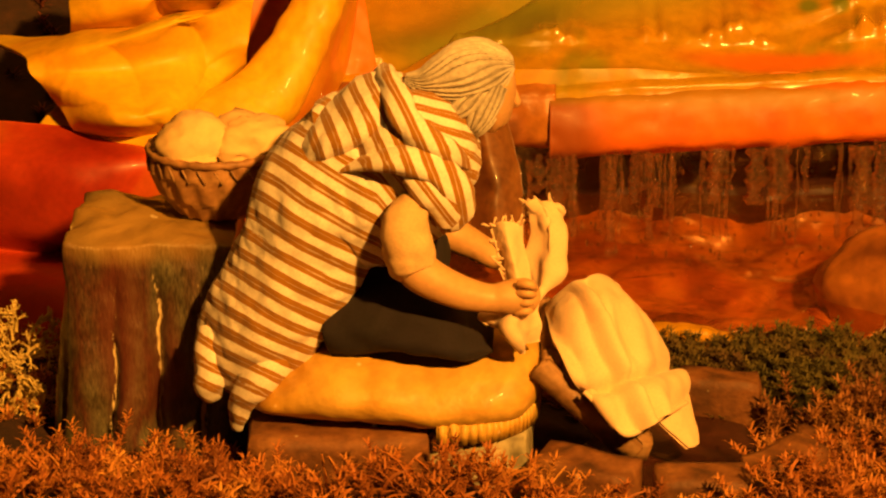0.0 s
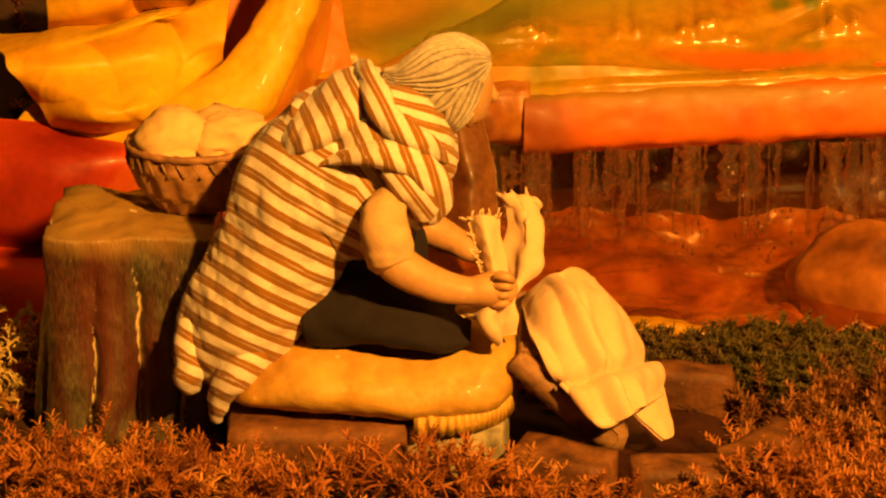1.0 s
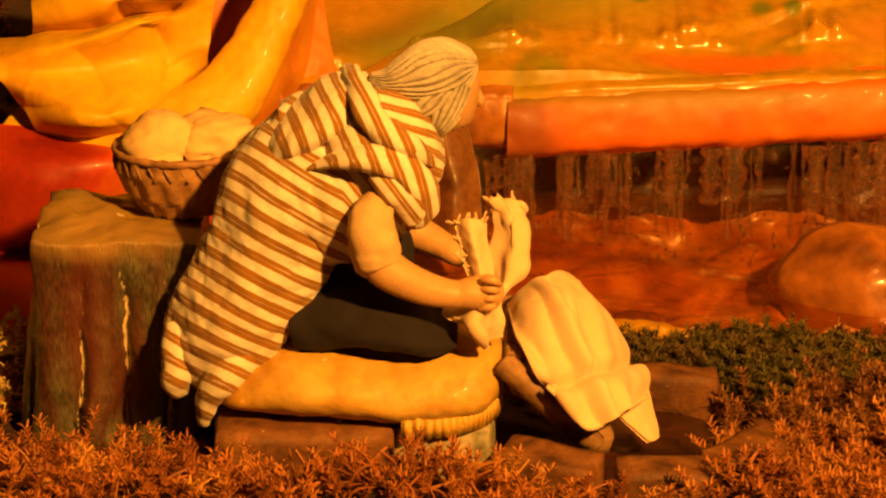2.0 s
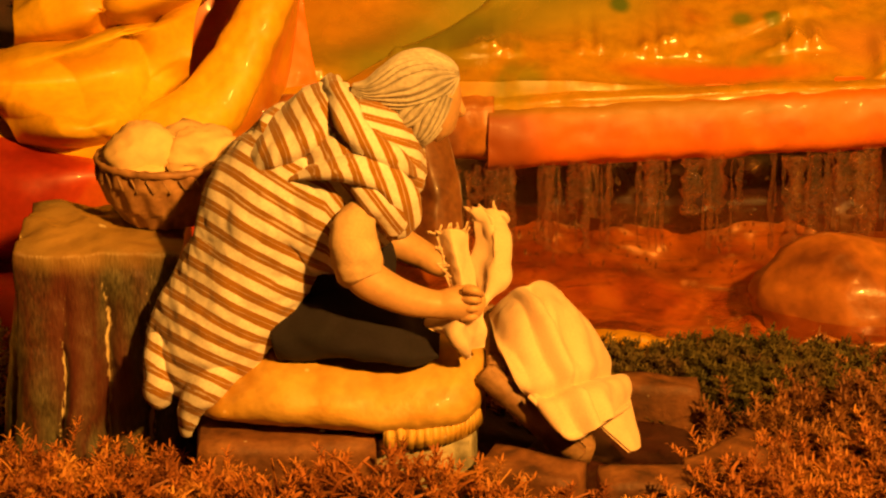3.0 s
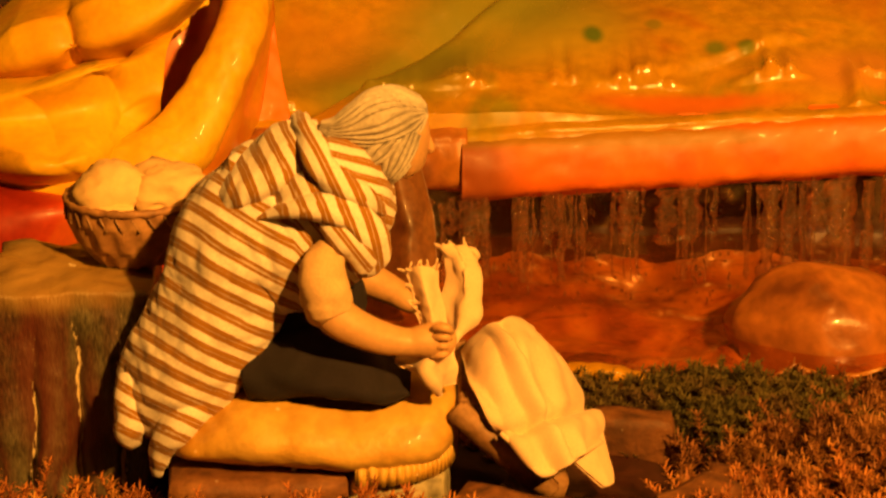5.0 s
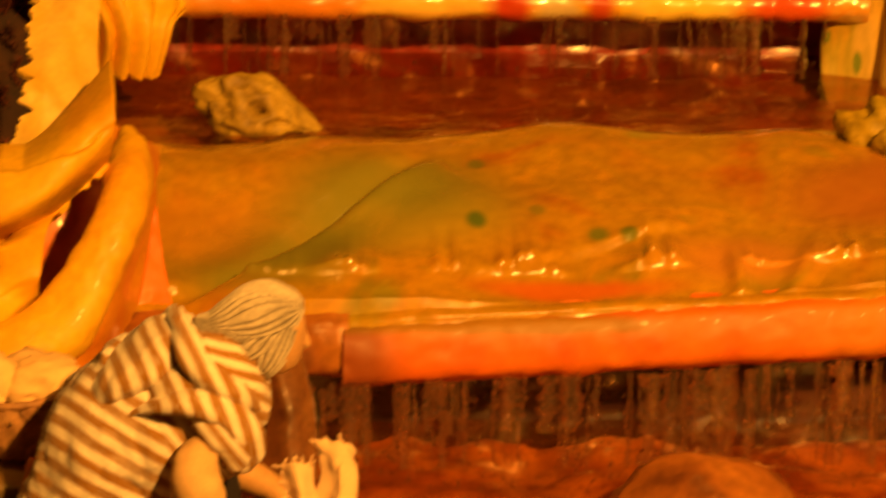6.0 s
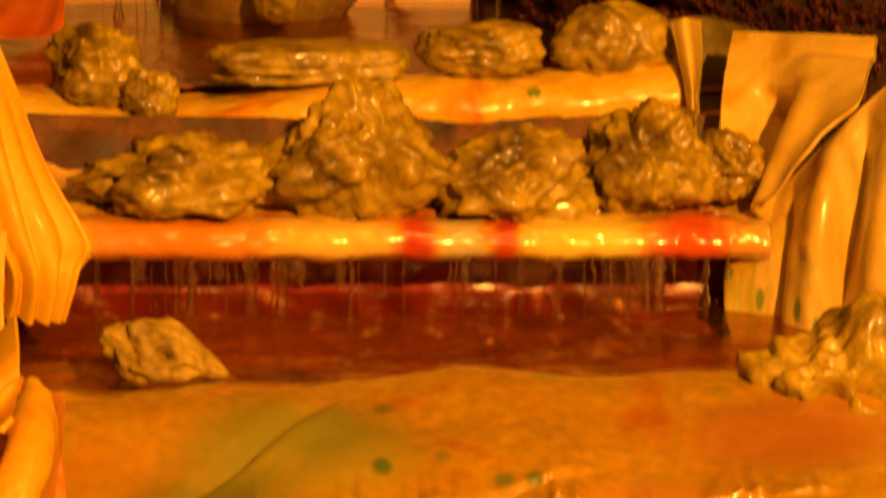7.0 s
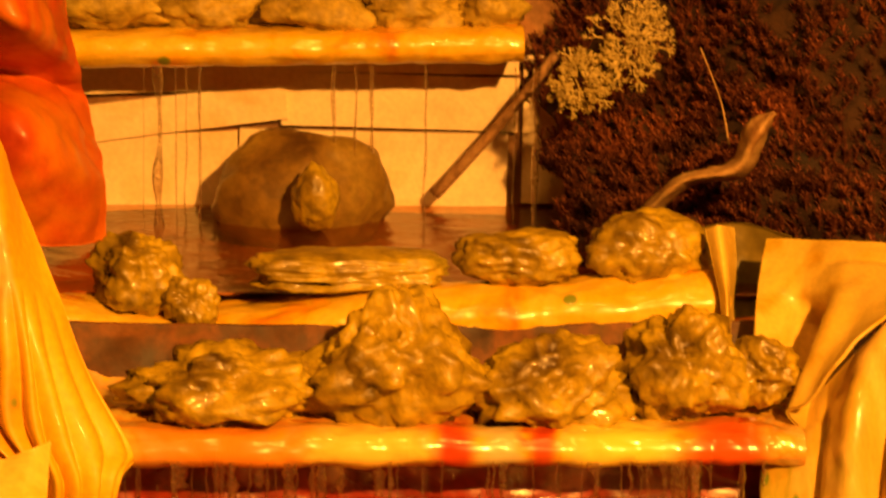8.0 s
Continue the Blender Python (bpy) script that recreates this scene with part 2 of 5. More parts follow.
M_TUFA_DRY = mat("dry_tufa", [(0.20, 0.12, 0.01), (0.52, 0.37, 0.04), (0.64, 0.48, 0.07)], 20, 0.6, 0.9, 160, streak=0.4)
M_SOIL = mat("dark_soil", [(0.015, 0.006, 0.004), (0.035, 0.013, 0.007), (0.06, 0.024, 0.01)], 40, 0.9, 1.0, 220)
M_MOSS = mat("dry_moss", [(0.18, 0.05, 0.008), (0.42, 0.14, 0.02), (0.64, 0.32, 0.06)], 26, 0.7, 0.1, 200)
M_MOSS_BROWN = mat("brown_moss", [(0.12, 0.04, 0.012), (0.26, 0.10, 0.022), (0.40, 0.19, 0.045)], 22, 0.7, 0.1, 200)
M_MOSS_DARK = mat("dark_green_moss", [(0.05, 0.05, 0.012), (0.12, 0.10, 0.02), (0.10, 0.05, 0.02)], 30, 0.8, 0.1, 200)
M_MOSS_RED = mat("red_brown_moss", [(0.05, 0.012, 0.008), (0.17, 0.042, 0.018), (0.34, 0.09, 0.03)], 14, 0.8, 0.1, 200)
M_LICHEN = mat("pale_lichen", [(0.58, 0.45, 0.12), (0.76, 0.62, 0.24)], 60, 0.85, 0.3, 300)
M_STRIPE = striped("striped_cloth")
M_NAVY = mat("navy_cloth", [(0.007, 0.005, 0.010), (0.015, 0.010, 0.018)], 50, 0.95, 0.5, 700)
M_CLAY = mat("painted_clay", [(0.55, 0.33, 0.14), (0.62, 0.38, 0.17)], 40, 0.5, 0.15, 300, streak=0.15)
M_SLEEVE = mat("cream_sleeve", [(0.62, 0.42, 0.2), (0.70, 0.50, 0.26)], 40, 0.85, 0.4, 700, streak=0.15)
# dark wash for the hair grooves, shade painted between the locks
M_HAIR_DEEP = mat("groove_shade_hair", [(0.20, 0.18, 0.15), (0.36, 0.33, 0.28)], 60, 0.85, 0.5, 420)
M_HAIR = mat("grey_hair", [(0.34, 0.32, 0.28), (0.56, 0.53, 0.47), (0.66, 0.63, 0.56)], 40, 0.8, 0.5, 420, streak=0.3)
M_CUSHION = mat("tan_glazed_clay", [(0.46, 0.24, 0.025), (0.64, 0.39, 0.06), (0.68, 0.44, 0.08), (0.56, 0.28, 0.03)], 20, 0.5, 0.5, 140, (0.75, 0.6, 0.3), 55, 0.03, coat=0.05, streak=0.25)
M_BRICK = mat("brown_brick", [(0.07, 0.03, 0.012), (0.19, 0.075, 0.022), (0.27, 0.12, 0.035)], 45, 0.7, 0.8, 260, (0.75, 0.68, 0.5), 60, 0.06)
M_PLASTER = mat("chipped_pale_stone", [(0.14, 0.13, 0.08), (0.45, 0.42, 0.28), (0.6, 0.52, 0.34)], 45, 0.7, 0.6, 200)
M_LINEN = mat("cream_linen", [(0.72, 0.53, 0.33), (0.82, 0.63, 0.42)], 40, 0.9, 0.35, 900, streak=0.12, sheen=0.2)
M_WOOD = mat("worn_wood", [(0.16, 0.08, 0.03), (0.34, 0.19, 0.08), (0.42, 0.26, 0.12)], 40, 0.6, 0.6, 200, stretch=(1, 4, 1))
M_BASKET = mat("brown_clay_basket", [(0.22, 0.11, 0.04), (0.40, 0.21, 0.08), (0.46, 0.26, 0.10)], 60, 0.6, 0.6, 240)
M_BUN = mat("cream_bundle_cloth", [(0.66, 0.47, 0.20), (0.78, 0.58, 0.28)], 18, 0.75, 0.15, 300, (0.05, 0.03, 0.02), 28, 0.035, streak=0.08)
# blots: maroon down the front, a lighter tan over the top
M_DRAPE = mat("dark_stiffened_cloth", [(0.035, 0.035, 0.02), (0.12, 0.12, 0.06), (0.09, 0.03, 0.015), (0.14, 0.13, 0.07), (0.26, 0.21, 0.09)], 16, 0.5, 1.0, 520, None, 90, 0.06, coat=0.25, streak=0.7, stretch=(1.6, 1.6, 0.45), wear=(0.62, 0.52, 0.30),
              blots=[((-0.191, 1.260, 0.080), (0.013, 0.06, 0.07), (0.12, 0.03, 0.02), 0.65), ((-0.169, 1.260, 0.049), (0.012, 0.06, 0.05), (0.12, 0.03, 0.02), 0.6), ((-0.179, 1.295, 0.120), (0.06, 0.05, 0.014), (0.38, 0.24, 0.06), 0.85)])
M_PLANK = mat("pale_board", [(0.72, 0.58, 0.38), (0.84, 0.72, 0.50), (0.78, 0.52, 0.24)], 12, 0.6, 0.3, 200, streak=0.15)
M_BOARD_BACK = mat("stained_board", [(0.16, 0.07, 0.03), (0.34, 0.18, 0.08), (0.42, 0.16, 0.05)], 10, 0.7, 0.3, 160)
M_BOULDER = mat("brown_olive_stone", [(0.10, 0.05, 0.01), (0.24, 0.14, 0.022), (0.30, 0.20, 0.03), (0.20, 0.10, 0.015)], 11, 0.45, 0.3, 140, coat=0.3)
M_BARK = mat("curled_bark", [(0.24, 0.10, 0.03), (0.52, 0.32, 0.13), (0.62, 0.44, 0.2)], 40, 0.6, 0.5, 240)
M_ROOM = mat("dim_room_wall", [(0.10, 0.06, 0.04), (0.14, 0.09, 0.06)], 3, 0.9, 0.2, 60)
W_POOL = water("pool_water", (0.52, 0.27, 0.08), 0.92, 0.35, 38)
W_FALL = water("falling_water", (0.99, 0.96, 0.90), 0.955, 1.0, 260, 0.04, (0.60, 0.42, 0.28))
W_LOW = water("bright_pool_water", (0.84, 0.52, 0.24), 0.93, 0.6, 46)


# ---- mesh helpers ----
def obj(name, bm, material, base=(0, 0, 0), smooth=True):
    """One mesh object; bm is in world places and its origin is put at base."""
    base = Vector(base)
    bmesh.ops.translate(bm, verts=bm.verts, vec=-base)
    me = bpy.data.meshes.new(name)
    bm.to_mesh(me)
    bm.free()
    for m in material if isinstance(material, (list, tuple)) else [material]:
        me.materials.append(m)
    if smooth:
        me.shade_smooth()
    ob = new(name, me)
    ob.location = base
    return ob


def world_base(ob):
    v = Vector(ob.location)
    while ob.parent:
        ob = ob.parent
        v = v + ob.location
    return v


def part(name, bm, material, parent, label="", smooth=True):
    ob = obj(name, bm, material, world_base(parent), smooth)
    ob.location = (0, 0, 0)
    ob.parent = parent
    if label:
        ob["label"] = label
    return ob


def base_of(bm):
    xs, ys, zs = zip(*(v.co for v in bm.verts))
    return ((min(xs) + max(xs)) / 2, (min(ys) + max(ys)) / 2, min(zs))


def cr(p, t):
    """Catmull-Rom through the points p at t in 0..1."""
    n = len(p) - 1
    k = min(int(t * n), n - 1)
    f = t * n - k
    a, b, c, d = p[max(k - 1, 0)], p[k], p[k + 1], p[min(k + 2, n)]
    return b + 0.5 * f * (c - a + f * (2 * a - 5 * b + 4 * c - d + f * (3 * (b - c) + d - a)))


def grid(fn, nu, nv, loop=False, uv=None):
    """A sheet of fn(u, v), closed along u if loop; uv gives the texture place of a corner."""
    bm = bmesh.new()
    n = nu if loop else nu + 1
    vs = [[bm.verts.new(fn(i / nu, j / nv)) for i in range(n)] for j in range(nv + 1)]
    lay = bm.loops.layers.uv.new("UVMap") if uv else None
    for j in range(nv):
        for i in range(nu):
            k = (i + 1) % n
            f = bm.faces.new((vs[j][i], vs[j][k], vs[j + 1][k], vs[j + 1][i]))
            if uv:
                for lp, (a, b) in zip(f.loops, ((i, j), (i + 1, j), (i + 1, j + 1), (i, j + 1))):
                    lp[lay].uv = uv(a / nu, b / nv)
    return bm


def crumple(p, amp, scale, seed):
    """Creased-paper height: sharp ridges at two sizes."""
    q = Vector(p) * scale + Vector((seed * 7.3, seed * 3.1, seed * 5.7))
    return amp * (abs(noise.noise(q)) - 0.25 + 0.45 * (abs(noise.noise(q * 2.3)) - 0.25) + 0.15 * noise.noise(q * 6))


def sheet_bm(ctrl, nu, nv, amp=0.006, scale=18, seed=1, thick=0.0025, torn=0.0, extra=None):
    """A crumpled sheet through rows of control points, with thickness."""
    rows = [[Vector(p) for p in r] for r in ctrl]

    def place(u, v):
        if torn:
            v = v * (1 - torn * (0.5 + noise.noise((u * 14, seed, 0)) + 0.4 * noise.noise((u * 43, seed, 3))))
        return cr([cr(r, u) for r in rows], v)

    e = 0.01
    facing = (place(0.51, 0.5) - place(0.49, 0.5)).cross(place(0.5, 0.51) - place(0.5, 0.49))
    sign = -1 if facing.y > 0 else 1

    def fn(u, v):
        p = place(u, v)
        du = place(min(u + e, 1), v) - place(max(u - e, 0), v)
        dv = place(u, min(v + e, 1)) - place(u, max(v - e, 0))
        n = du.cross(dv)
        n = n.normalized() if n.length > 1e-9 else Vector((0, -1, 0))
        n = n * sign
        h = crumple(p, amp, scale, seed) + (extra(p, u, v) if extra else 0)
        return p + n * h

    bm = grid(fn, nu, nv)
    if thick:
        bmesh.ops.recalc_face_normals(bm, faces=bm.faces)
        bm.normal_update()
        front = list(bm.verts)
        rim = [e for e in bm.edges if e.is_boundary]
        faces = list(bm.faces)
        mid = front[len(front) // 2].normal.y
        twin = {v: bm.verts.new(v.co - v.normal * thick * (1 if mid < 0 else -1)) for v in front}
        for f in faces:
            bm.faces.new([twin[v] for v in reversed(f.verts)])
        for e in rim:
            p, q = e.verts
            bm.faces.new((p, q, twin[q], twin[p]))
    return bm


def sheet(name, ctrl, material, label, nu=60, nv=50, **kw):
    bm = sheet_bm(ctrl, nu, nv, **kw)
    return tagged(obj(name, bm, material, base_of(bm)), label, "paper rockwork", kind="structure")


def loft_bm(rings, nu=28, nv=40, ripple=0.0, rip_n=7, seed=0, stripes=1.0, cap=True, bm=None, slot=0, wrinkle=0.0, weave=None, locks=None):
    """A tube through rings of (centre, half width, half depth): the width lies across the path in the x-z plane, the depth along y."""
    cs, ws, ds = [Vector(r[0]) for r in rings], [Vector((r[1], r[2], 0)) for r in rings], None
    own = bm is None
    bm = bm or bmesh.new()
    lay = bm.loops.layers.uv.get("UVMap") or bm.loops.layers.uv.new("UVMap")
    loops, deep = [], {}
    for j in range(nv + 1):
        t = j / nv
        c, w = cr(cs, t), cr(ws, t)
        d = (cr(cs, min(t + 0.02, 1)) - cr(cs, max(t - 0.02, 0))).normalized()
        across = d.cross(Vector((0, 1, 0)))
        across = across.normalized() if across.length > 1e-4 else Vector((1, 0, 0))
        depth = across.cross(d).normalized()
        ring = []
        for i in range(nu):
            a = 2 * math.pi * i / nu
            k = 1 + ripple * (noise.noise((math.cos(a) * rip_n * 0.3, math.sin(a) * rip_n * 0.3, t * 3 + seed)) + 0.5 * math.sin(rip_n * a + 4 * t + seed))
            out = across * (math.cos(a) * max(w.x, 0.0005) * k) + depth * (math.sin(a) * max(w.y, 0.0005) * k)
            if locks:
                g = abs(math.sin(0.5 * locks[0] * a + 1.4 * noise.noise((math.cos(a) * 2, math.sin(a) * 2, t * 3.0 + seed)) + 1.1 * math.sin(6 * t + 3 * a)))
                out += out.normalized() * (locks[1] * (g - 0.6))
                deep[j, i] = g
            if wrinkle:
                out += out.normalized() * crumple(c + out, wrinkle, 38, seed)
            ring.append(bm.verts.new(c + out))
        loops.append(ring)
    for j in range(nv):
        for i in range(nu):
            k = (i + 1) % nu
            f = bm.faces.new((loops[j][i], loops[j][k], loops[j + 1][k], loops[j + 1][i]))
            # faces low in a groove take the darker slot
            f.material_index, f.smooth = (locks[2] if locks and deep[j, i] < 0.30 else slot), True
            for lp, (a, b) in zip(f.loops, ((i, j), (i + 1, j), (i + 1, j + 1), (i, j + 1))):
                lp[lay].uv = (a / nu, weave(lp.vert.co) if weave else b / nv * stripes)
    if cap:
        for ring in (loops[0][::-1], loops[-1]):
            bm.faces.new(ring).material_index = slot
    return bm


def stone_bm(centre, size, seed, rough=0.35, pits=0.25, sub=5, lean=0.0, square=0.0, peak=0.0, point=0.0, holes=()):
    bm = bmesh.new()
    bmesh.ops.create_icosphere(bm, subdivisions=sub, radius=1)
    o = Vector((seed * 3.7, seed * 1.9, seed * 8.3))
    for v in bm.verts:
        n = v.co.normalized()
        if square:
            n = n / (max(abs(n.x), abs(n.y), abs(n.z)) ** square)
        r = 1 + rough * noise.noise(n * 1.2 + o) + rough * 0.55 * (0.35 - abs(noise.noise(n * 2.4 + o))) + rough * 0.4 * noise.noise(n * 5 + o)
        r += rough * 0.14 * (0.3 - abs(noise.noise(n * 9 + o))) + rough * 0.12 * noise.noise(n * 20 + o)
        d = noise.voronoi(n * 2.6 + o)[0]
        r -= pits * 0.7 * max(0.0, 0.22 - d[0])
        d = noise.voronoi(n * 11 + o)[0]
        r -= pits * 0.25 * max(0.0, 0.25 - d[0])
        for dx, dy, dz, wide, deep in holes:
            d = (n.normalized() - Vector((dx, dy, dz)).normalized()).length
            if d < wide:
                r -= deep * (1 - (d / wide) ** 2) ** 0.7
        v.co = n * r
        if point and v.co.x > 0:
            v.co.z *= 1 - point * min(1, v.co.x)
            v.co.y *= 1 - 0.6 * point * min(1, v.co.x)
        if peak:
            v.co.x *= 1 - peak * (v.co.z + 0.35 if v.co.z > -0.35 else -0.8 * (v.co.z + 0.35))
    bmesh.ops.scale(bm, verts=bm.verts, vec=Vector(size))
    bmesh.ops.rotate(bm, verts=bm.verts, matrix=Matrix.Rotation(radians(lean), 3, "Y"))
    bmesh.ops.translate(bm, verts=bm.verts, vec=Vector(centre))
    return bm


def box_bm(centre, size, turn=None, bevel=0.002, wob=0.0, seed=0, cuts=0):
    bm = bmesh.new()
    bmesh.ops.create_cube(bm, size=1)
    bmesh.ops.scale(bm, verts=bm.verts, vec=Vector(size))
    if cuts:
        bmesh.ops.subdivide_edges(bm, edges=bm.edges[:], cuts=cuts, use_grid_fill=True)
    elif bevel:
        bmesh.ops.bevel(bm, geom=bm.edges[:], offset=bevel, segments=2, affect="EDGES")
    if wob:
        for v in bm.verts:
            v.co += noise.noise_vector(v.co * 45 + Vector((seed * 9.1, seed, 0))) * wob
    if turn:
        bmesh.ops.transform(bm, verts=bm.verts, matrix=turn)
    bmesh.ops.translate(bm, verts=bm.verts, vec=Vector(centre))
    return bm


def stone(name, label, centre, size, seed, material, group="", **kw):
    bm = stone_bm(centre, size, seed, **kw)
    return tagged(obj(name, bm, material, base_of(bm)), label, "stone", group)


# ---- the room round the display ----
def slab(name, centre, size, label):
    return tagged(obj(name, box_bm(centre, size, bevel=0), M_ROOM, (centre[0], centre[1], centre[2] - size[2] / 2), False), label, "room", kind="structure")


slab("floor", (0, 1.2, -0.95), (6.4, 6.4, 0.1), "dark dim room floor")
slab("ceiling", (0, 1.2, 2.75), (6.4, 6.4, 0.1), "dark dim room ceiling")
slab("wall_north", (0, 4.35, 0.925), (6.2, 0.1, 3.55), "dark dim wall behind the display")
slab("wall_south", (0, -1.95, 0.925), (6.2, 0.1, 3.55), "dark dim wall behind the visitor")
slab("wall_east", (3.15, 1.2, 0.925), (0.1, 6.2, 3.55), "dark dim side wall")
slab("wall_west", (-3.15, 1.2, 0.925), (0.1, 6.2, 3.55), "dark dim side wall")
slab("display_table", (0.1, 2.1, -0.48), (2.4, 2.4, 0.84), "dark draped table under the display")


# ---- ground ----
def ground_z(x, y):
    z = 0.012 * noise.noise((x * 9, y * 9, 1.0)) + 0.005 * noise.noise((x * 30, y * 30, 4.0)) + 0.012
    z += 0.034 * math.exp(-(((y - 1.14) / 0.05) ** 2)) * (1 - 0.45 * math.exp(-(((x - 0.08) / 0.05) ** 2)))
    z += 0.016 * math.exp(-(((x - 0.24) / 0.10) ** 2) - ((y - 1.24) / 0.06) ** 2)
    z -= 0.015 * math.exp(-(((x - 0.09) / 0.05) ** 2) - ((y - 1.27) / 0.05) ** 2)
    if y > 1.39:
        z -= min(0.12, (y - 1.39) * 1.2)
    return z


bm = grid(lambda u, v: Vector((-1.0 + 2.2 * u, 0.92 + 0.62 * v, ground_z(-1.0 + 2.2 * u, 0.92 + 0.62 * v))), 170, 60)
tagged(obj("ground", bm, M_SOIL), "dark soil base under the moss", "ground", kind="structure")


def sprigs(spots, height, needles, spread, seed, width=0.0011):
    """Little moss stems, each with a star of curved needles at several heights."""
    rng = random.Random(seed)
    verts, faces = [], []
    for x, y, z in spots:
        h = height * rng.uniform(0.55, 1.25)
        lean = Vector((rng.uniform(-0.8, 0.8), rng.uniform(-0.8, 0.4), 1)).normalized()
        foot = Vector((x, y, z - 0.003))
        tip = foot + lean * h
        bend = Vector((rng.uniform(-1, 1), rng.uniform(-1, 1), 0)) * (0.35 * h)
        k = len(verts)
        verts += [foot + Vector((-0.0006, 0, 0)), foot + Vector((0.0006, 0, 0)), tip + bend]
        faces.append((k, k + 1, k + 2))
        for n in range(needles):
            f = 0.2 + 0.8 * ((n + 1) / needles) ** 0.8
            c = foot + lean * (h * f) + bend * (f * f)
            a = n * 2.4 + rng.uniform(-0.3, 0.3)
            out = Vector((math.cos(a), math.sin(a), 0.55 + 0.5 * f + rng.uniform(-0.2, 0.2))).normalized()
            ln = spread * rng.uniform(0.7, 1.25)
            side = out.cross(Vector((0, 0, 1))).normalized() * (width * 0.5)
            mid = c + out * (ln * 0.55)
            end = c + out * ln + Vector((0, 0, -ln * 0.25))
            k = len(verts)
            verts += [c - side, c + side, mid + side * 0.8, mid - side * 0.8, end]
            faces += [(k, k + 1, k + 2, k + 3), (k + 3, k + 2, k + 4)]
    me = bpy.data.meshes.new("moss")
    me.from_pydata(verts, [], faces)
    return me


def moss(name, label, material, area, count, height, needles, spread, seed, zf=ground_z, keep=None):
    rng = random.Random(seed)
    spots = []
    while len(spots) < count:
        x, y = rng.uniform(area[0], area[1]), rng.uniform(area[2], area[3])
        if keep is None or keep(x, y):
            spots.append((x, y, zf(x, y)))
    me = sprigs(spots, height, needles, spread, seed)
    me.materials.append(material)
    return tagged(new(name, me), label, "moss", kind="stuff")


def free_spot(x, y):
    if -0.235 < x < -0.125 and 1.235 < y < 1.36:
        return False
    if -0.125 < x < 0.015 and 1.175 < y < 1.33:
        return False
    if 0.015 < x < 0.125 and 1.16 < y < 1.31:
        return False
    return True


moss("dry_moss", "dry orange-brown star moss on the ground", M_MOSS, (-0.30, 0.34, 1.06, 1.24), 1500, 0.023, 34, 0.0062, 5, keep=free_spot)
moss("dry_moss", "dry brown star moss behind the basin", M_MOSS_BROWN, (0.10, 0.40, 1.2, 1.40), 800, 0.021, 34, 0.0062, 6, keep=lambda x, y: free_spot(x, y) and not (x < 0.215 and y > 1.305))
moss("green_moss", "dark green moss cushion by the pool edge", M_MOSS_DARK, (0.06, 0.23, 1.305, 1.41), 1000, 0.014, 26, 0.005, 7)
moss("dry_moss", "dry brown moss behind the seat", M_MOSS, (-0.36, 0.06, 1.28, 1.40), 500, 0.012, 20, 0.007, 8, keep=free_spot)


def stalks(name, label, material, area, count, seed):
    """Dead curled stems standing in the moss."""
    rng = random.Random(seed)
    verts, faces = [], []
    for _ in range(count):
        x, y = rng.uniform(area[0], area[1]), rng.uniform(area[2], area[3])
        if not free_spot(x, y):
            continue
        p = Vector((x, y, ground_z(x, y)))
        d = Vector((rng.uniform(-0.8, 0.8), rng.uniform(-0.8, 0.2), 1)).normalized()
        turn = Vector((rng.uniform(-1, 1), rng.uniform(-0.6, 0.6), rng.uniform(-0.6, 0.1))) * 0.30
        w = rng.uniform(0.0007, 0.0014)
        for j in range(9):
            side = d.cross(Vector((0.2, 1, 0.1))).normalized()
            out = side.cross(d)
            r = w * (1 - 0.06 * j)
            k = len(verts)
            verts += [p + side * r, p - side * (r * 0.5) + out * (r * 0.87), p - side * (r * 0.5) - out * (r * 0.87)]
            if j:
                faces += [(k - 3 + i, k - 3 + (i + 1) % 3, k + (i + 1) % 3, k + i) for i in range(3)]
            p = p + d * rng.uniform(0.0020, 0.0034)
            d = (d + turn).normalized()
    me = bpy.data.meshes.new(name)
    me.from_pydata(verts, [], faces)
    me.materials.append(material)
    return tagged(new(name, me), label, "moss", kind="stuff")


stalks("dead_stems", "curled dead orange-brown stems in the moss", M_MOSS, (-0.29, 0.02, 1.10, 1.20), 420, 15)
stalks("dead_stems", "short dead brown stems in the moss", M_MOSS, (0.02, 0.34, 1.10, 1.26), 160, 16)


# ---- cascade: basins, linings, ledges and water ----
def structure(name, bm, material, label, category="cascade"):
    return tagged(obj(name, bm, material, base_of(bm)), label, category, kind="structure")


# lowest basin
structure("lower_basin", sheet_bm([[(-0.2, 1.40, 0.012), (0.15, 1.40, 0.012), (0.55, 1.385, 0.012)], [(-0.2, 1.43, -0.006), (0.15, 1.43, -0.006), (0.55, 1.42, -0.006)],
          [(-0.2, 1.52, -0.02), (0.15, 1.52, -0.02), (0.55, 1.52, -0.02)], [(-0.2, 1.66, -0.02), (0.15, 1.66, -0.02), (0.55, 1.66, -0.02)]], 130, 60, 0.018, 17, 4), M_POOLBED,
          "crumpled orange-brown lining of the lowest pool")
# back of the recess, base colour near black
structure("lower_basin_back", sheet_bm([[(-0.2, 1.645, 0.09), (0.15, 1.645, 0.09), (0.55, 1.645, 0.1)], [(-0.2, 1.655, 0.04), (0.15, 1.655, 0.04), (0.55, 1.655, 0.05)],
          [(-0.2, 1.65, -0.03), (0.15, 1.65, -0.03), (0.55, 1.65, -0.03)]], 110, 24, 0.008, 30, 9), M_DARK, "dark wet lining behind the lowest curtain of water")


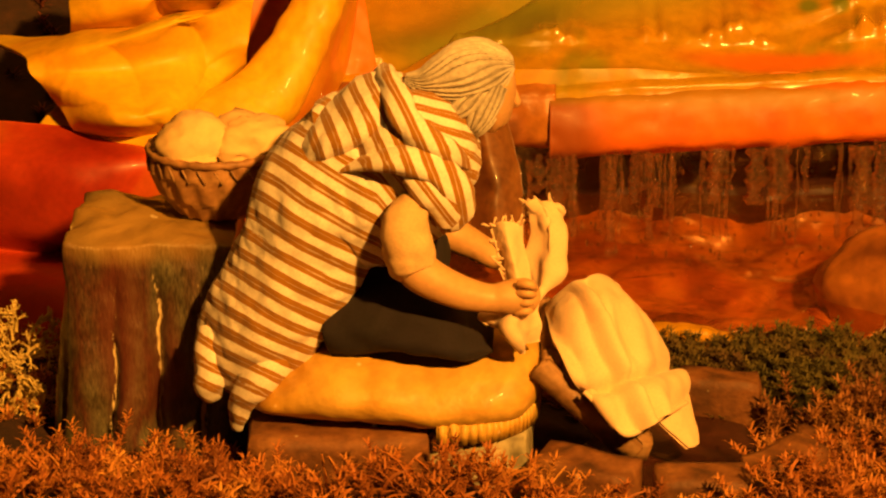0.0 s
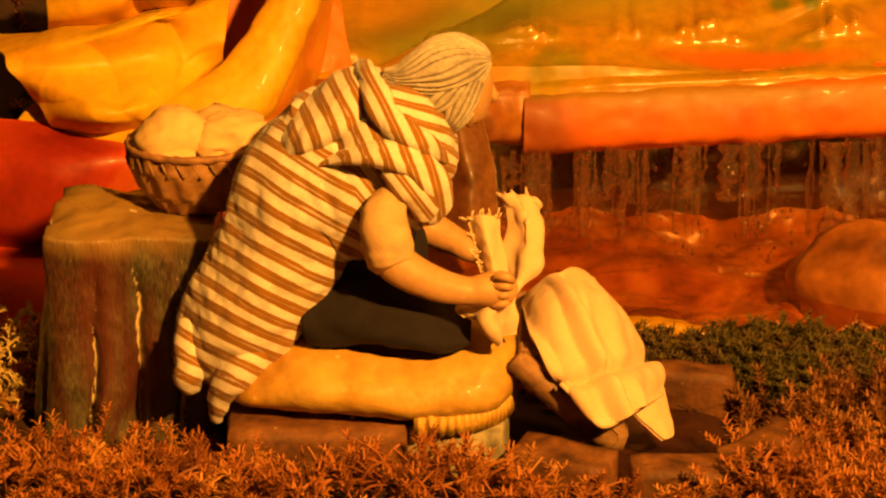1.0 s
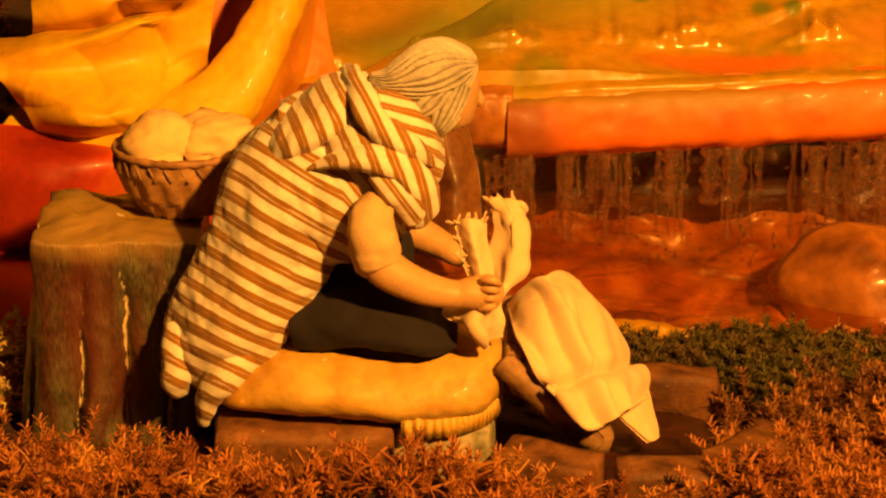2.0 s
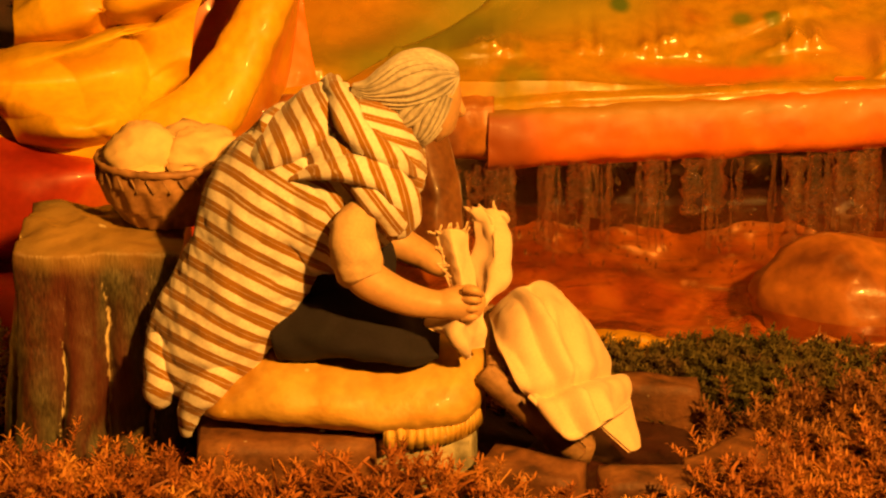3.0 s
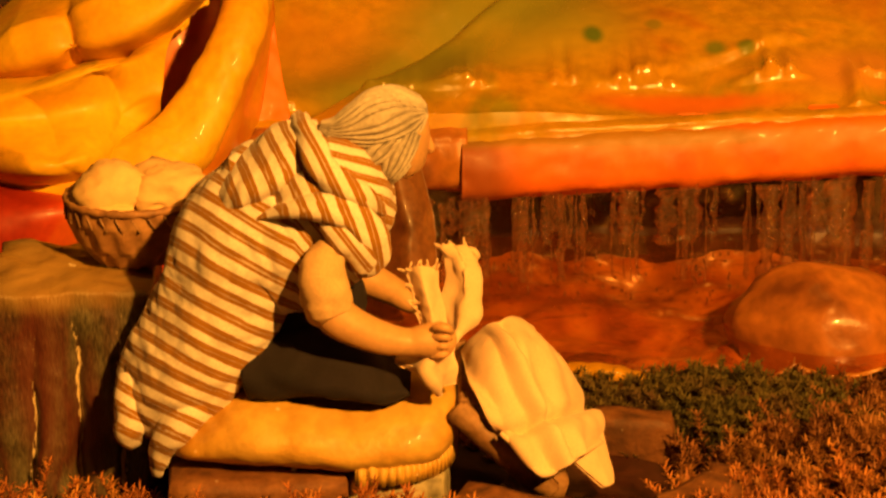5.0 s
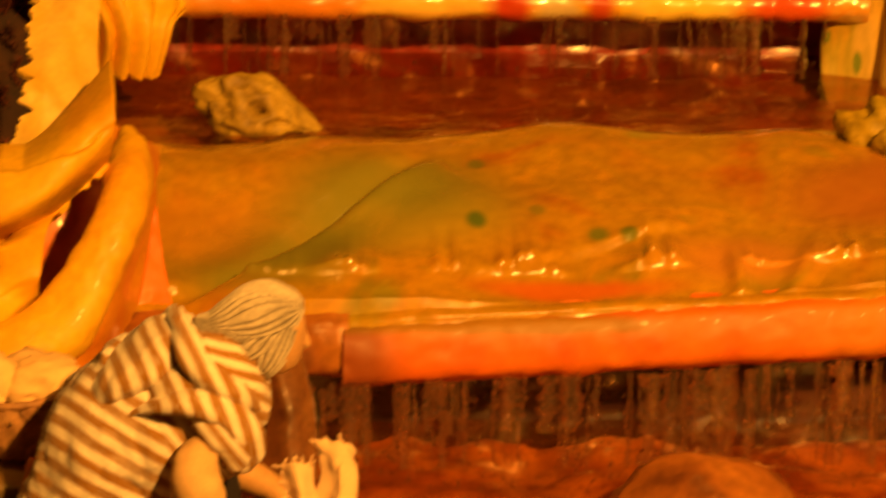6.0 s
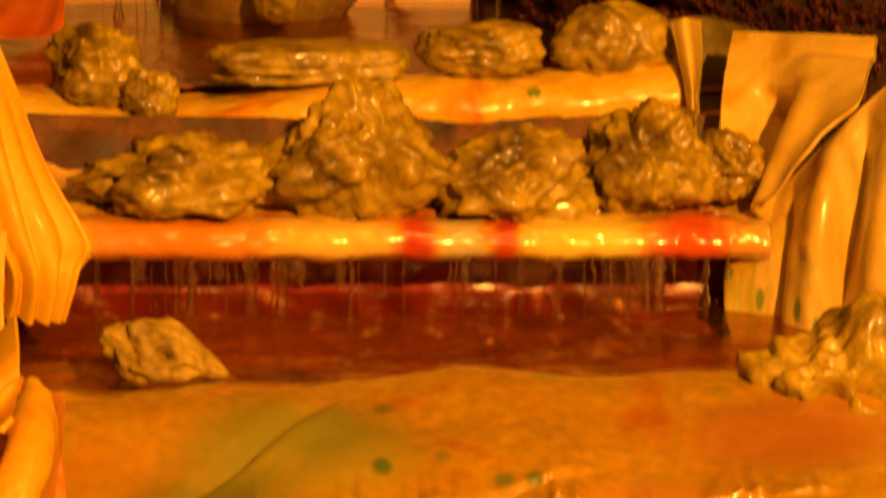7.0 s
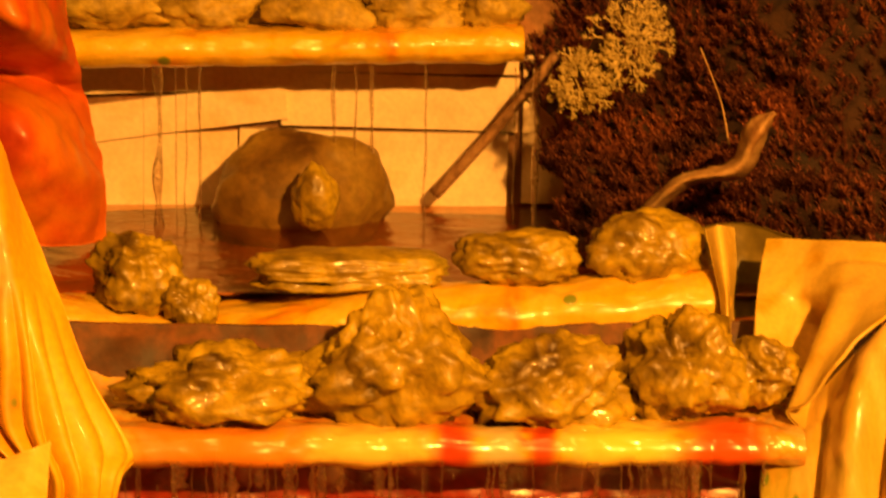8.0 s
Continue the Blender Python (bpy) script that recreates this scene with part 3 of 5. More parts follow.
structure("pool_rim", sheet_bm([[(0.045, 1.425, 0.012), (0.09, 1.418, 0.011), (0.14, 1.405, 0.010), (0.20, 1.402, 0.008)], [(0.045, 1.415, 0.018), (0.09, 1.408, 0.018), (0.14, 1.396, 0.015), (0.20, 1.392, 0.012)], [(0.045, 1.402, 0.016), (0.09, 1.396, 0.015), (0.14, 1.386, 0.012), (0.20, 1.382, 0.008)], [(0.045, 1.398, -0.01), (0.09, 1.392, -0.01), (0.14, 1.384, -0.01), (0.20, 1.378, -0.01)]], 60, 24, 0.004, 40, 17), M_RAMP,
          "glossy orange crumpled rim of the lowest pool")


def pool(name, x0, x1, y0, y1, z, label, amp=0.0012, material=W_POOL):
    bm = grid(lambda u, v: Vector((x0 + (x1 - x0) * u, y0 + (y1 - y0) * v, z + amp * noise.noise((u * 14, v * 9, z * 50)))), 70, 40)
    ob = structure(name, bm, material, label, "water")
    ob.visible_shadow = False
    return ob


pool("lower_pool_water", -0.18, 0.53, 1.405, 1.648, 0.0, "shallow rippled water of the lowest pool", 0.0025, W_LOW)


def seg(p, a, b):
    """Place along, and signed distance from, the line from a to b in the plan."""
    d = Vector((b[0] - a[0], b[1] - a[1]))
    q = Vector((p.x - a[0], p.y - a[1]))
    return q.dot(d) / d.dot(d), (d.x * q.y - d.y * q.x) / d.length


def ramp_relief(p, u, v):
    if v < 0.42:
        return 0.0
    h = 0.0
    t, d = seg(p, (-0.080, 1.612), (0.084, 1.754))
    if 0 < t < 1:
        f = math.sin(math.pi * t) ** 0.5
        d += 0.006 * math.sin(t * 5)
        h += f * (0.016 / (1 + math.exp(min(60.0, d * 450))) * math.exp(min(0.0, d) / 0.05) - 0.009 * math.exp(-(((d - 0.008) / 0.009) ** 2)))
    t, d = seg(p, (0.089, 1.625, 0.090), (0.226, 1.679, 0.100))
    if 0 < t < 1.1:
        h += 0.005 / (1 + math.exp(-d * 900)) * math.exp(-max(0, d) / 0.06) * min(1, t * 5, (1.1 - t) * 8)
    # a broken wet step above the lip, with a steep front
    line = 1.626 + 0.04 * (p.x + 0.14) + 0.006 * noise.noise((p.x * 40, 3.0, 1.0))
    near = p.y - line
    if abs(near) < 0.05:
        h += 0.018 * max(0.0, noise.noise((p.x * 26, 7.0, 1.0)) + 0.22) * (0.75 + noise.noise((p.x * 150, 2.0, 1.0))) / (1 + math.exp(-near * 1500)) * math.exp(-max(0.0, near) / 0.018)
    h += 0.007 * math.exp(-(((p.x - 0.262) / 0.006) ** 2)) * math.exp(-(((p.y - 1.63) / 0.025) ** 2))
    h += 0.005 * math.exp(-(((p.x - 0.30 - 0.4 * (p.y - 1.63)) / 0.008) ** 2)) * math.exp(-(((p.y - 1.64) / 0.03) ** 2))
    h += 0.009 * noise.noise((p.x * 9, p.y * 11, 8.0))
    return h


def ledge(prof, xs, tilt, skew):
    return [[(x, row[0] + skew * (x - xs[0]), row[1] + (row[2] if len(row) > 2 else tilt) * (x - xs[0])) for x in xs] for row in prof]


structure("lower_ledge", sheet_bm(ledge([(1.625, 0.048), (1.597, 0.042), (1.583, 0.050), (1.581, 0.066), (1.587, 0.079), (1.602, 0.082), (1.625, 0.090), (1.67, 0.105, 0.036), (1.72, 0.124, 0.026), (1.762, 0.1385, 0.016),
          (1.80, 0.138, 0.010), (1.83, 0.122, 0.0)], [-0.14, -0.06, 0.02, 0.10, 0.18, 0.26, 0.34, 0.42, 0.48], 0.042, 0.04), 260, 230, 0.0030, 10, 3, extra=ramp_relief), M_RAMP,
          "wet ochre, green and orange crumpled paper ledge")
structure("lower_ledge_lip", sheet_bm(ledge([(1.616, 0.047), (1.598, 0.0425), (1.5805, 0.051), (1.5795, 0.065), (1.585, 0.0795), (1.594, 0.0835), (1.607, 0.0860)], [0.020, 0.10, 0.18, 0.26, 0.34, 0.398], 0.047, 0.04), 120, 40, 0.003, 30, 12), M_ORANGE,
          "bright orange rolled lip of the lowest ledge")
structure("lower_ledge_stub", sheet_bm(ledge([(1.616, 0.047), (1.598, 0.0425), (1.5805, 0.050), (1.5795, 0.065), (1.585, 0.0785), (1.594, 0.0825), (1.607, 0.0855)], [-0.12, -0.07, -0.02, 0.0235], 0.042, 0.04), 60, 30, 0.003, 30, 13), M_BASIN,
          "dull brown end of the lowest ledge lip")

# middle basin
structure("middle_basin", sheet_bm([[(-0.18, 1.78, 0.135), (0.15, 1.79, 0.135), (0.48, 1.79, 0.135)], [(-0.18, 1.84, 0.125), (0.15, 1.84, 0.125), (0.48, 1.84, 0.125)],
          [(-0.18, 1.95, 0.118), (0.15, 1.95, 0.118), (0.48, 1.95, 0.118)], [(-0.18, 2.06, 0.118), (0.15, 2.06, 0.118), (0.48, 2.06, 0.118)]], 90, 40, 0.012, 20, 14), M_BASIN,
          "crumpled brown lining of the middle pool")
structure("middle_basin_back", sheet_bm([[(-0.18, 2.02, 0.20), (0.15, 2.02, 0.20), (0.48, 2.02, 0.20)], [(-0.18, 2.04, 0.165), (0.15, 2.04, 0.165), (0.48, 2.04, 0.165)], [(-0.18, 2.035, 0.11), (0.15, 2.035, 0.11), (0.48, 2.035, 0.11)]],
          100, 24, 0.008, 28, 15), M_MAROON, "dark red wet lining behind the middle curtain of water")
pool("middle_pool_water", -0.17, 0.47, 1.775, 2.035, 0.138, "shallow rippled water of the middle pool")
structure("middle_ledge", sheet_bm(ledge([(2.02, 0.182), (1.995, 0.176), (1.980, 0.182), (1.980, 0.192), (1.990, 0.199), (2.02, 0.2), (2.06, 0.203), (2.10, 0.212), (2.125, 0.24), (2.15, 0.25)], [-0.16, 0.0, 0.13, 0.26, 0.36, 0.40], 0.0, 0.0), 150, 70, 0.004, 28, 21), M_PATCHY,
          "wet patchy orange, red and cream paper ledge")

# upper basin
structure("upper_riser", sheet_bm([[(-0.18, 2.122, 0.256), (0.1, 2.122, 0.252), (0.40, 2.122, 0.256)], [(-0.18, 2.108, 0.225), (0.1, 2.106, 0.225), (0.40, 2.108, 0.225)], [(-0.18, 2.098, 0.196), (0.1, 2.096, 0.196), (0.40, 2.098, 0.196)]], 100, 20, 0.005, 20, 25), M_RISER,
          "olive-brown paper riser under the golden ledge, darkened for shade")
structure("upper_ledge", sheet_bm([[(-0.17, 2.155, 0.235), (-0.04, 2.155, 0.235), (0.10, 2.155, 0.24), (0.23, 2.155, 0.24), (0.365, 2.155, 0.243)], [(-0.17, 2.128, 0.238), (-0.04, 2.128, 0.232), (0.10, 2.128, 0.236), (0.23, 2.128, 0.238), (0.365, 2.128, 0.243)],
          [(-0.17, 2.125, 0.255), (-0.04, 2.125, 0.242), (0.10, 2.122, 0.258), (0.23, 2.122, 0.262), (0.365, 2.122, 0.27)], [(-0.17, 2.14, 0.266), (-0.04, 2.14, 0.25), (0.10, 2.14, 0.272), (0.23, 2.14, 0.275), (0.365, 2.14, 0.288)],
          [(-0.17, 2.18, 0.268), (-0.04, 2.18, 0.255), (0.10, 2.18, 0.274), (0.23, 2.18, 0.277), (0.365, 2.18, 0.29)], [(-0.17, 2.25, 0.25), (-0.04, 2.25, 0.25), (0.10, 2.25, 0.25), (0.23, 2.25, 0.25), (0.365, 2.25, 0.25)]], 130, 60, 0.004, 26, 22), M_GOLD,
          "wet golden crumpled paper ledge")
structure("upper_basin", sheet_bm([[(-0.25, 2.20, 0.26), (0.10, 2.20, 0.26), (0.5, 2.20, 0.26)], [(-0.25, 2.35, 0.245), (0.10, 2.35, 0.245), (0.5, 2.35, 0.245)], [(-0.25, 2.62, 0.245), (0.10, 2.62, 0.245), (0.5, 2.62, 0.245)]], 80, 50, 0.012, 18, 24), M_BASIN,
          "crumpled brown lining of the upper pool")
pool("upper_pool_water", -0.24, 0.45, 2.17, 2.6, 0.268, "rippled brown water of the upper pool")
structure("top_ledge", sheet_bm(ledge([(2.56, 0.412), (2.51, 0.404), (2.492, 0.412), (2.49, 0.425), (2.505, 0.435), (2.56, 0.438), (2.62, 0.44)], [-0.20, -0.05, 0.08, 0.17, 0.232], 0.018, 0.0), 110, 50, 0.004, 26, 27), M_GOLD,
          "golden rolled paper lip of the top ledge")


# boards at the back of the upper pool
def board(centre, size, turn, seed):
    return box_bm(centre, size, turn, 0.001, 0.0012, seed, cuts=3)


back = structure("back_panel", box_bm((0.03, 2.60, 0.335), (0.56, 0.02, 0.25), None, 0.002), M_BOARD_BACK, "dark panel at the back of the upper pool")
for k, (x, z, w, h, tw) in enumerate(((-0.125, 0.298, 0.20, 0.070, -3), (0.10, 0.300, 0.250, 0.076, 1), (-0.105, 0.352, 0.25, 0.034, -7), (0.125, 0.366, 0.22, 0.050, 1.5), (-0.10, 0.392, 0.25, 0.036, -2), (0.125, 0.408, 0.22, 0.030, 0.5), (0.262, 0.34, 0.045, 0.14, 0))):
    part("board", board((x, 2.585 - 0.002 * (k % 3), z), (w, 0.008, h), Matrix.Rotation(radians(tw), 4, "Y"), k), M_PLANK, back, smooth=False)


def branch(name, pts, r0, r1, material, label, category="twig", seed=0):
    n = len(pts)
    bm = loft_bm([(p, r0 + (r1 - r0) * i / (n - 1), r0 + (r1 - r0) * i / (n - 1)) for i, p in enumerate(pts)], 8, 16, 0.15, 3, seed)
    return tagged(obj(name, bm, material, base_of(bm)), label, category)


branch("stick", [(0.264, 2.520, 0.419), (0.216, 2.530, 0.355), (0.156, 2.550, 0.284)], 0.0045, 0.006, M_WOOD, "brown stick leaning before the pale boards", seed=2)
stone("boulder", "large smooth brown boulder standing in the upper pool", (0.035, 2.50, 0.290), (0.080, 0.05, 0.062), 11, M_BOULDER, rough=0.18, pits=0.02, sub=4)
stone("pool_stone", "small rounded ochre stone in the upper pool", (0.045, 2.420, 0.302), (0.02, 0.02, 0.03), 12, M_TUFA, rough=0.2, pits=0.05, sub=4)

# stones on the ledges
LOW = "stones on the middle ledge"
stone("tufa_stone", "long low pitted wet ochre tufa stone", (-0.028, 2.035, 0.222), (0.072, 0.042, 0.033), 3, M_TUFA, LOW, rough=0.5, pits=0.8, holes=((-0.75, -0.6, 0.1, 0.22, 0.3), (0.15, -0.9, 0.35, 0.2, 0.25), (0.1, -0.9, -0.45, 0.22, 0.25)))
stone("tufa_stone", "tall peaked pitted wet tufa stone", (0.096, 2.03, 0.242), (0.068, 0.042, 0.052), 7, M_TUFA, LOW, rough=0.45, pits=0.8, peak=0.36, holes=((-0.12, -0.75, 0.62, 0.13, 0.35), (0.3, -0.9, -0.1, 0.2, 0.2)))
stone("tufa_stone", "knobbly wet tufa stone with hollows", (0.216, 2.03, 0.222), (0.056, 0.04, 0.037), 15, M_TUFA, LOW, rough=0.55, pits=0.8, lean=-15, holes=((-0.6, -0.7, -0.3, 0.3, 0.35), (0.3, -0.9, 0.2, 0.2, 0.25)))
stone("tufa_stone", "upright ridged wet tufa stone", (0.318, 2.035, 0.237), (0.040, 0.04, 0.044), 16, M_TUFA, LOW, rough=0.5, pits=0.6)
stone("tufa_stone", "small wet tufa stone beside the paper fold", (0.378, 2.04, 0.236), (0.027, 0.03, 0.024), 17, M_TUFA, LOW, rough=0.4, pits=0.5)
UP = "stones on the upper ledge"
stone("tufa_stone", "rounded ochre tufa stone on the golden ledge", (-0.098, 2.17, 0.283), (0.036, 0.032, 0.032), 21, M_TUFA, UP, rough=0.4, pits=0.4)
stone("tufa_stone", "small ochre tufa knob leaning over the golden ledge", (-0.055, 2.145, 0.263), (0.020, 0.02, 0.021), 22, M_TUFA, UP, rough=0.4, pits=0.4)
stone("flat_stone", "long flat ochre stone slab on the golden ledge", (0.068, 2.17, 0.287), (0.075, 0.03, 0.014), 23, M_TUFA, UP, rough=0.2, pits=0.2, square=0.6, holes=((-0.35, -0.8, -0.5, 0.18, 0.4),))
stone("tufa_stone", "flattish pitted ochre tufa stone on the golden ledge", (0.201, 2.17, 0.297), (0.049, 0.032, 0.022), 24, M_TUFA, UP, rough=0.3, pits=0.4)
stone("tufa_stone", "rounded domed ochre tufa stone on the golden ledge", (0.304, 2.175, 0.302), (0.047, 0.034, 0.031), 26, M_TUFA, UP, rough=0.3, pits=0.4)
TOP = "stones on the top ledge"
for k, (x, w) in enumerate(((-0.135, 0.05), (-0.055, 0.045), (0.05, 0.05), (0.135, 0.05), (0.20, 0.03))):
    stone("tufa_stone", "pitted tufa stone on the top ledge", (x, 2.54, 0.456), (w, 0.03, 0.024), 31 + k, M_TUFA_DRY, TOP, rough=0.5, pits=0.6, sub=4)
stone("pointed_stone", "pointed ochre tufa stone with a dark hole", (-0.034, 1.832, 0.147), (0.043, 0.022, 0.025), 41, M_TUFA_DRY, "", rough=0.3, pits=0.4, lean=18, point=0.75, holes=((-0.10, -0.9, 0.30, 0.20, 0.85), (0.3, -0.9, 0.15, 0.15, 0.3)))
stone("tufa_rock", "large hollowed wet tufa rock at the edge of the middle pool", (0.414, 1.780, 0.122), (0.060, 0.048, 0.060), 44, M_TUFA, "", rough=0.5, pits=0.9, holes=((-0.3, -0.9, 0.45, 0.28, 0.5), (0.25, -0.8, 0.5, 0.24, 0.5), (-0.5, -0.8, -0.1, 0.26, 0.4), (0.1, -0.9, -0.2, 0.2, 0.3)))
stone("pool_boulder", "smooth rounded brown boulder in the lowest pool", (0.228, 1.50, -0.006), (0.056, 0.042, 0.042), 46, M_BASIN, "", rough=0.12, pits=0.0, sub=4)


# falling water
def curtain(name, label, x0, x1, y, ztop, zbot, count, seed, tilt=0.0, wide=0.0035):
    rng = random.Random(seed)
    fall = tagged(new(name), label, "water", kind="structure")
    fall.location = ((x0 + x1) / 2, y, zbot)
    for k in range(count):
        bm = bmesh.new()
        x = rng.uniform(x0, x1)
        w = wide * rng.choice((0.15, 0.2, 0.3, 0.3, 0.5, 0.9, 1.5))
        zt = ztop + tilt * (x - x0)
        ln = (zt - zbot) * rng.choice((1.0, 1.0, 1.0, 0.6, 0.45))
        yy = y + rng.uniform(-0.006, 0.008)
        n, ph = 14, rng.uniform(0, 9)
        rows = []
        for j in range(n + 1):
            t = j / n
            z = zt - ln * t
            ww = w * (0.75 + 0.7 * noise.noise((ph, t * 6, 0)))
            ww = max(0.0003, ww)
            cx = x + 0.0025 * noise.noise((ph, t * 3, 5)) + 0.004 * t * noise.noise((ph, 1, 1))
            cy = yy - 0.006 * t
            rows.append([bm.verts.new((cx + ww * math.cos(a), cy + min(ww, 0.0016) * math.sin(a), z)) for a in (0, 1.05, 2.1, 3.14, 4.19, 5.24)])
        for a, b in zip(rows, rows[1:]):
            for i in range(6):
                bm.faces.new((a[i], a[(i + 1) % 6], b[(i + 1) % 6], b[i]))
        part("strand", bm, W_FALL, fall).visible_shadow = False
    return fall


curtain("water_curtain", "thin clear strands of water falling from the lowest ledge", -0.02, 0.40, 1.580, 0.048, 0.0, 110, 3, 0.05, 0.0050)
curtain("water_curtain", "thin clear strands of water falling from the middle ledge", -0.10, 0.37, 1.977, 0.182, 0.138, 60, 4)
curtain("water_curtain", "thin clear strands of water falling from the top ledge", -0.16, 0.25, 2.487, 0.41, 0.268, 12, 5, wide=0.0028)

# ---- paper rockwork beside the water ----
def crease(p, a, b, width, depth):
    """A sharp fold along the line from a to b, seen from the front."""
    d = Vector((b[0] - a[0], b[2] - a[2]))
    q = Vector((p.x - a[0], p.z - a[2]))
    t = q.dot(d) / d.dot(d)
    if not -0.1 < t < 1.1:
        return 0.0
    k = abs(d.x * q.y - d.y * q.x) / d.length
    return depth * math.exp(-k / width) * min(1, (t + 0.1) * 5, (1.1 - t) * 5)


def left_folds(p, u, v):
    """Sharp pleats gathering towards the lower tip."""
    k = min(1.0, max(0.0, (v - 0.35) / 0.3)) * (1 - 0.75 * max(0.0, u - 0.6) / 0.4)
    return k * 0.012 * (abs(math.sin(21 * u + 2.5 * v)) - 0.5) + 0.006 * math.sin(4 * u + 5 * v)


def pouch_folds(p, u, v):
    return crease(p, (-0.228, 1.500, 0.144), (-0.195, 1.500, 0.108), 0.012, -0.004) + crease(p, (-0.183, 1.500, 0.158), (-0.166, 1.500, 0.121), 0.010, -0.008) + crease(p, (-0.258, 1.500, 0.121), (-0.185, 1.500, 0.110), 0.014, 0.006)


def band_folds(p, u, v):
    return crease(p, (-0.251, 1.560, 0.151), (-0.128, 1.560, 0.201), 0.006, 0.010) + crease(p, (-0.207, 1.560, 0.170), (-0.202, 1.560, 0.142), 0.006, -0.010) + crease(p, (-0.171, 1.560, 0.187), (-0.115, 1.560, 0.211), 0.005, -0.008)


sheet("left_drape", [[(-0.212, 1.980, 0.444), (-0.191, 1.970, 0.422), (-0.173, 1.980, 0.396)], [(-0.210, 1.950, 0.388), (-0.181, 1.940, 0.382), (-0.161, 1.970, 0.369)], [(-0.208, 1.930, 0.336), (-0.168, 1.920, 0.334), (-0.143, 1.960, 0.320)], [(-0.207, 1.910, 0.284), (-0.156, 1.900, 0.280), (-0.124, 1.950, 0.259)],
      [(-0.207, 1.900, 0.234), (-0.148, 1.890, 0.228), (-0.096, 1.940, 0.199)], [(-0.173, 1.890, 0.197), (-0.135, 1.890, 0.191), (-0.103, 1.920, 0.185)], [(-0.175, 1.900, 0.158), (-0.138, 1.900, 0.158), (-0.111, 1.920, 0.150)]], M_YELLOW,
      "yellow crumpled paper fold hanging beside the pools", 120, 140, amp=0.003, scale=9, seed=51, extra=left_folds)
sheet("left_upper_fold", [[(-0.256, 2.300, 0.513), (-0.204, 2.280, 0.510), (-0.172, 2.400, 0.491)], [(-0.254, 2.280, 0.473), (-0.192, 2.250, 0.470), (-0.163, 2.380, 0.433)], [(-0.264, 2.360, 0.427), (-0.205, 2.380, 0.416), (-0.156, 2.420, 0.391)], [(-0.258, 2.300, 0.392), (-0.192, 2.280, 0.393), (-0.146, 2.400, 0.355)], [(-0.259, 2.300, 0.350), (-0.187, 2.270, 0.355), (-0.138, 2.380, 0.318)], [(-0.258, 2.320, 0.280), (-0.188, 2.320, 0.280), (-0.136, 2.380, 0.269)]], M_FLAME,
      "red and orange crumpled paper rock beside the upper pool", 70, 90, amp=0.010, scale=10, seed=52)
def panel_folds(p, u, v):
    pocket = math.exp(-(((u - 0.42) / 0.10) ** 2)) * min(1.0, max(0.0, (v - 0.35) / 0.12))
    return -0.040 * pocket + 0.010 * math.exp(-(((u - 0.62) / 0.08) ** 2)) * min(1.0, max(0.0, (v - 0.3) / 0.2)) - 0.007 * math.exp(-(((v - 0.20 + 0.08 * u) / 0.03) ** 2)) * max(0.0, u - 0.3)


def pleats(p, u, v):
    k = min(1.0, v / 0.3)
    return k * (0.024 * (abs(math.sin(8.2 * u + 1.6 * v + 0.2)) - 0.5) + 0.004 * math.sin(23 * u + 3 * v))


sheet("right_panel", [[(0.398, 2.160, 0.313), (0.427, 2.140, 0.315), (0.452, 2.110, 0.319), (0.492, 2.070, 0.324)], [(0.386, 2.120, 0.286), (0.418, 2.110, 0.293), (0.445, 2.070, 0.301), (0.477, 2.030, 0.304)], [(0.376, 2.080, 0.259), (0.412, 2.090, 0.261), (0.434, 2.030, 0.274), (0.461, 1.990, 0.289)],
      [(0.374, 2.060, 0.219), (0.405, 2.060, 0.215), (0.416, 2.010, 0.242), (0.435, 1.975, 0.271)], [(0.373, 2.020, 0.179), (0.390, 2.020, 0.188), (0.399, 1.990, 0.214), (0.419, 1.970, 0.253)]], M_BEIGE,
      "beige folded paper sheet with a flat top edge", 110, 110, amp=0.004, scale=10, seed=53, extra=panel_folds)
sheet("right_strip", [[(0.347, 2.150, 0.323), (0.357, 2.140, 0.328), (0.374, 2.170, 0.321)], [(0.351, 2.130, 0.298), (0.359, 2.120, 0.300), (0.375, 2.160, 0.292)], [(0.354, 2.110, 0.271), (0.359, 2.100, 0.273), (0.370, 2.140, 0.264)], [(0.354, 2.090, 0.239), (0.359, 2.090, 0.239), (0.369, 2.130, 0.230)]], M_BEIGE,
      "narrow upright yellow paper fold at the ledge's end", 30, 50, amp=0.003, scale=14, seed=55)
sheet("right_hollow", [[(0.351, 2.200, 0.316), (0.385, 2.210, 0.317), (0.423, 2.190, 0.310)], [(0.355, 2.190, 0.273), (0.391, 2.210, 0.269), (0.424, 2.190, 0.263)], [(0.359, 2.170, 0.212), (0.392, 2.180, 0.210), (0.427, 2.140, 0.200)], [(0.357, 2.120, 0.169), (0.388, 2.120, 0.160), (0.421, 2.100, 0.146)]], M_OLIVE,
      "olive paper in the hollow behind the folds, darkened for shade", 40, 40, amp=0.006, scale=14, seed=56)
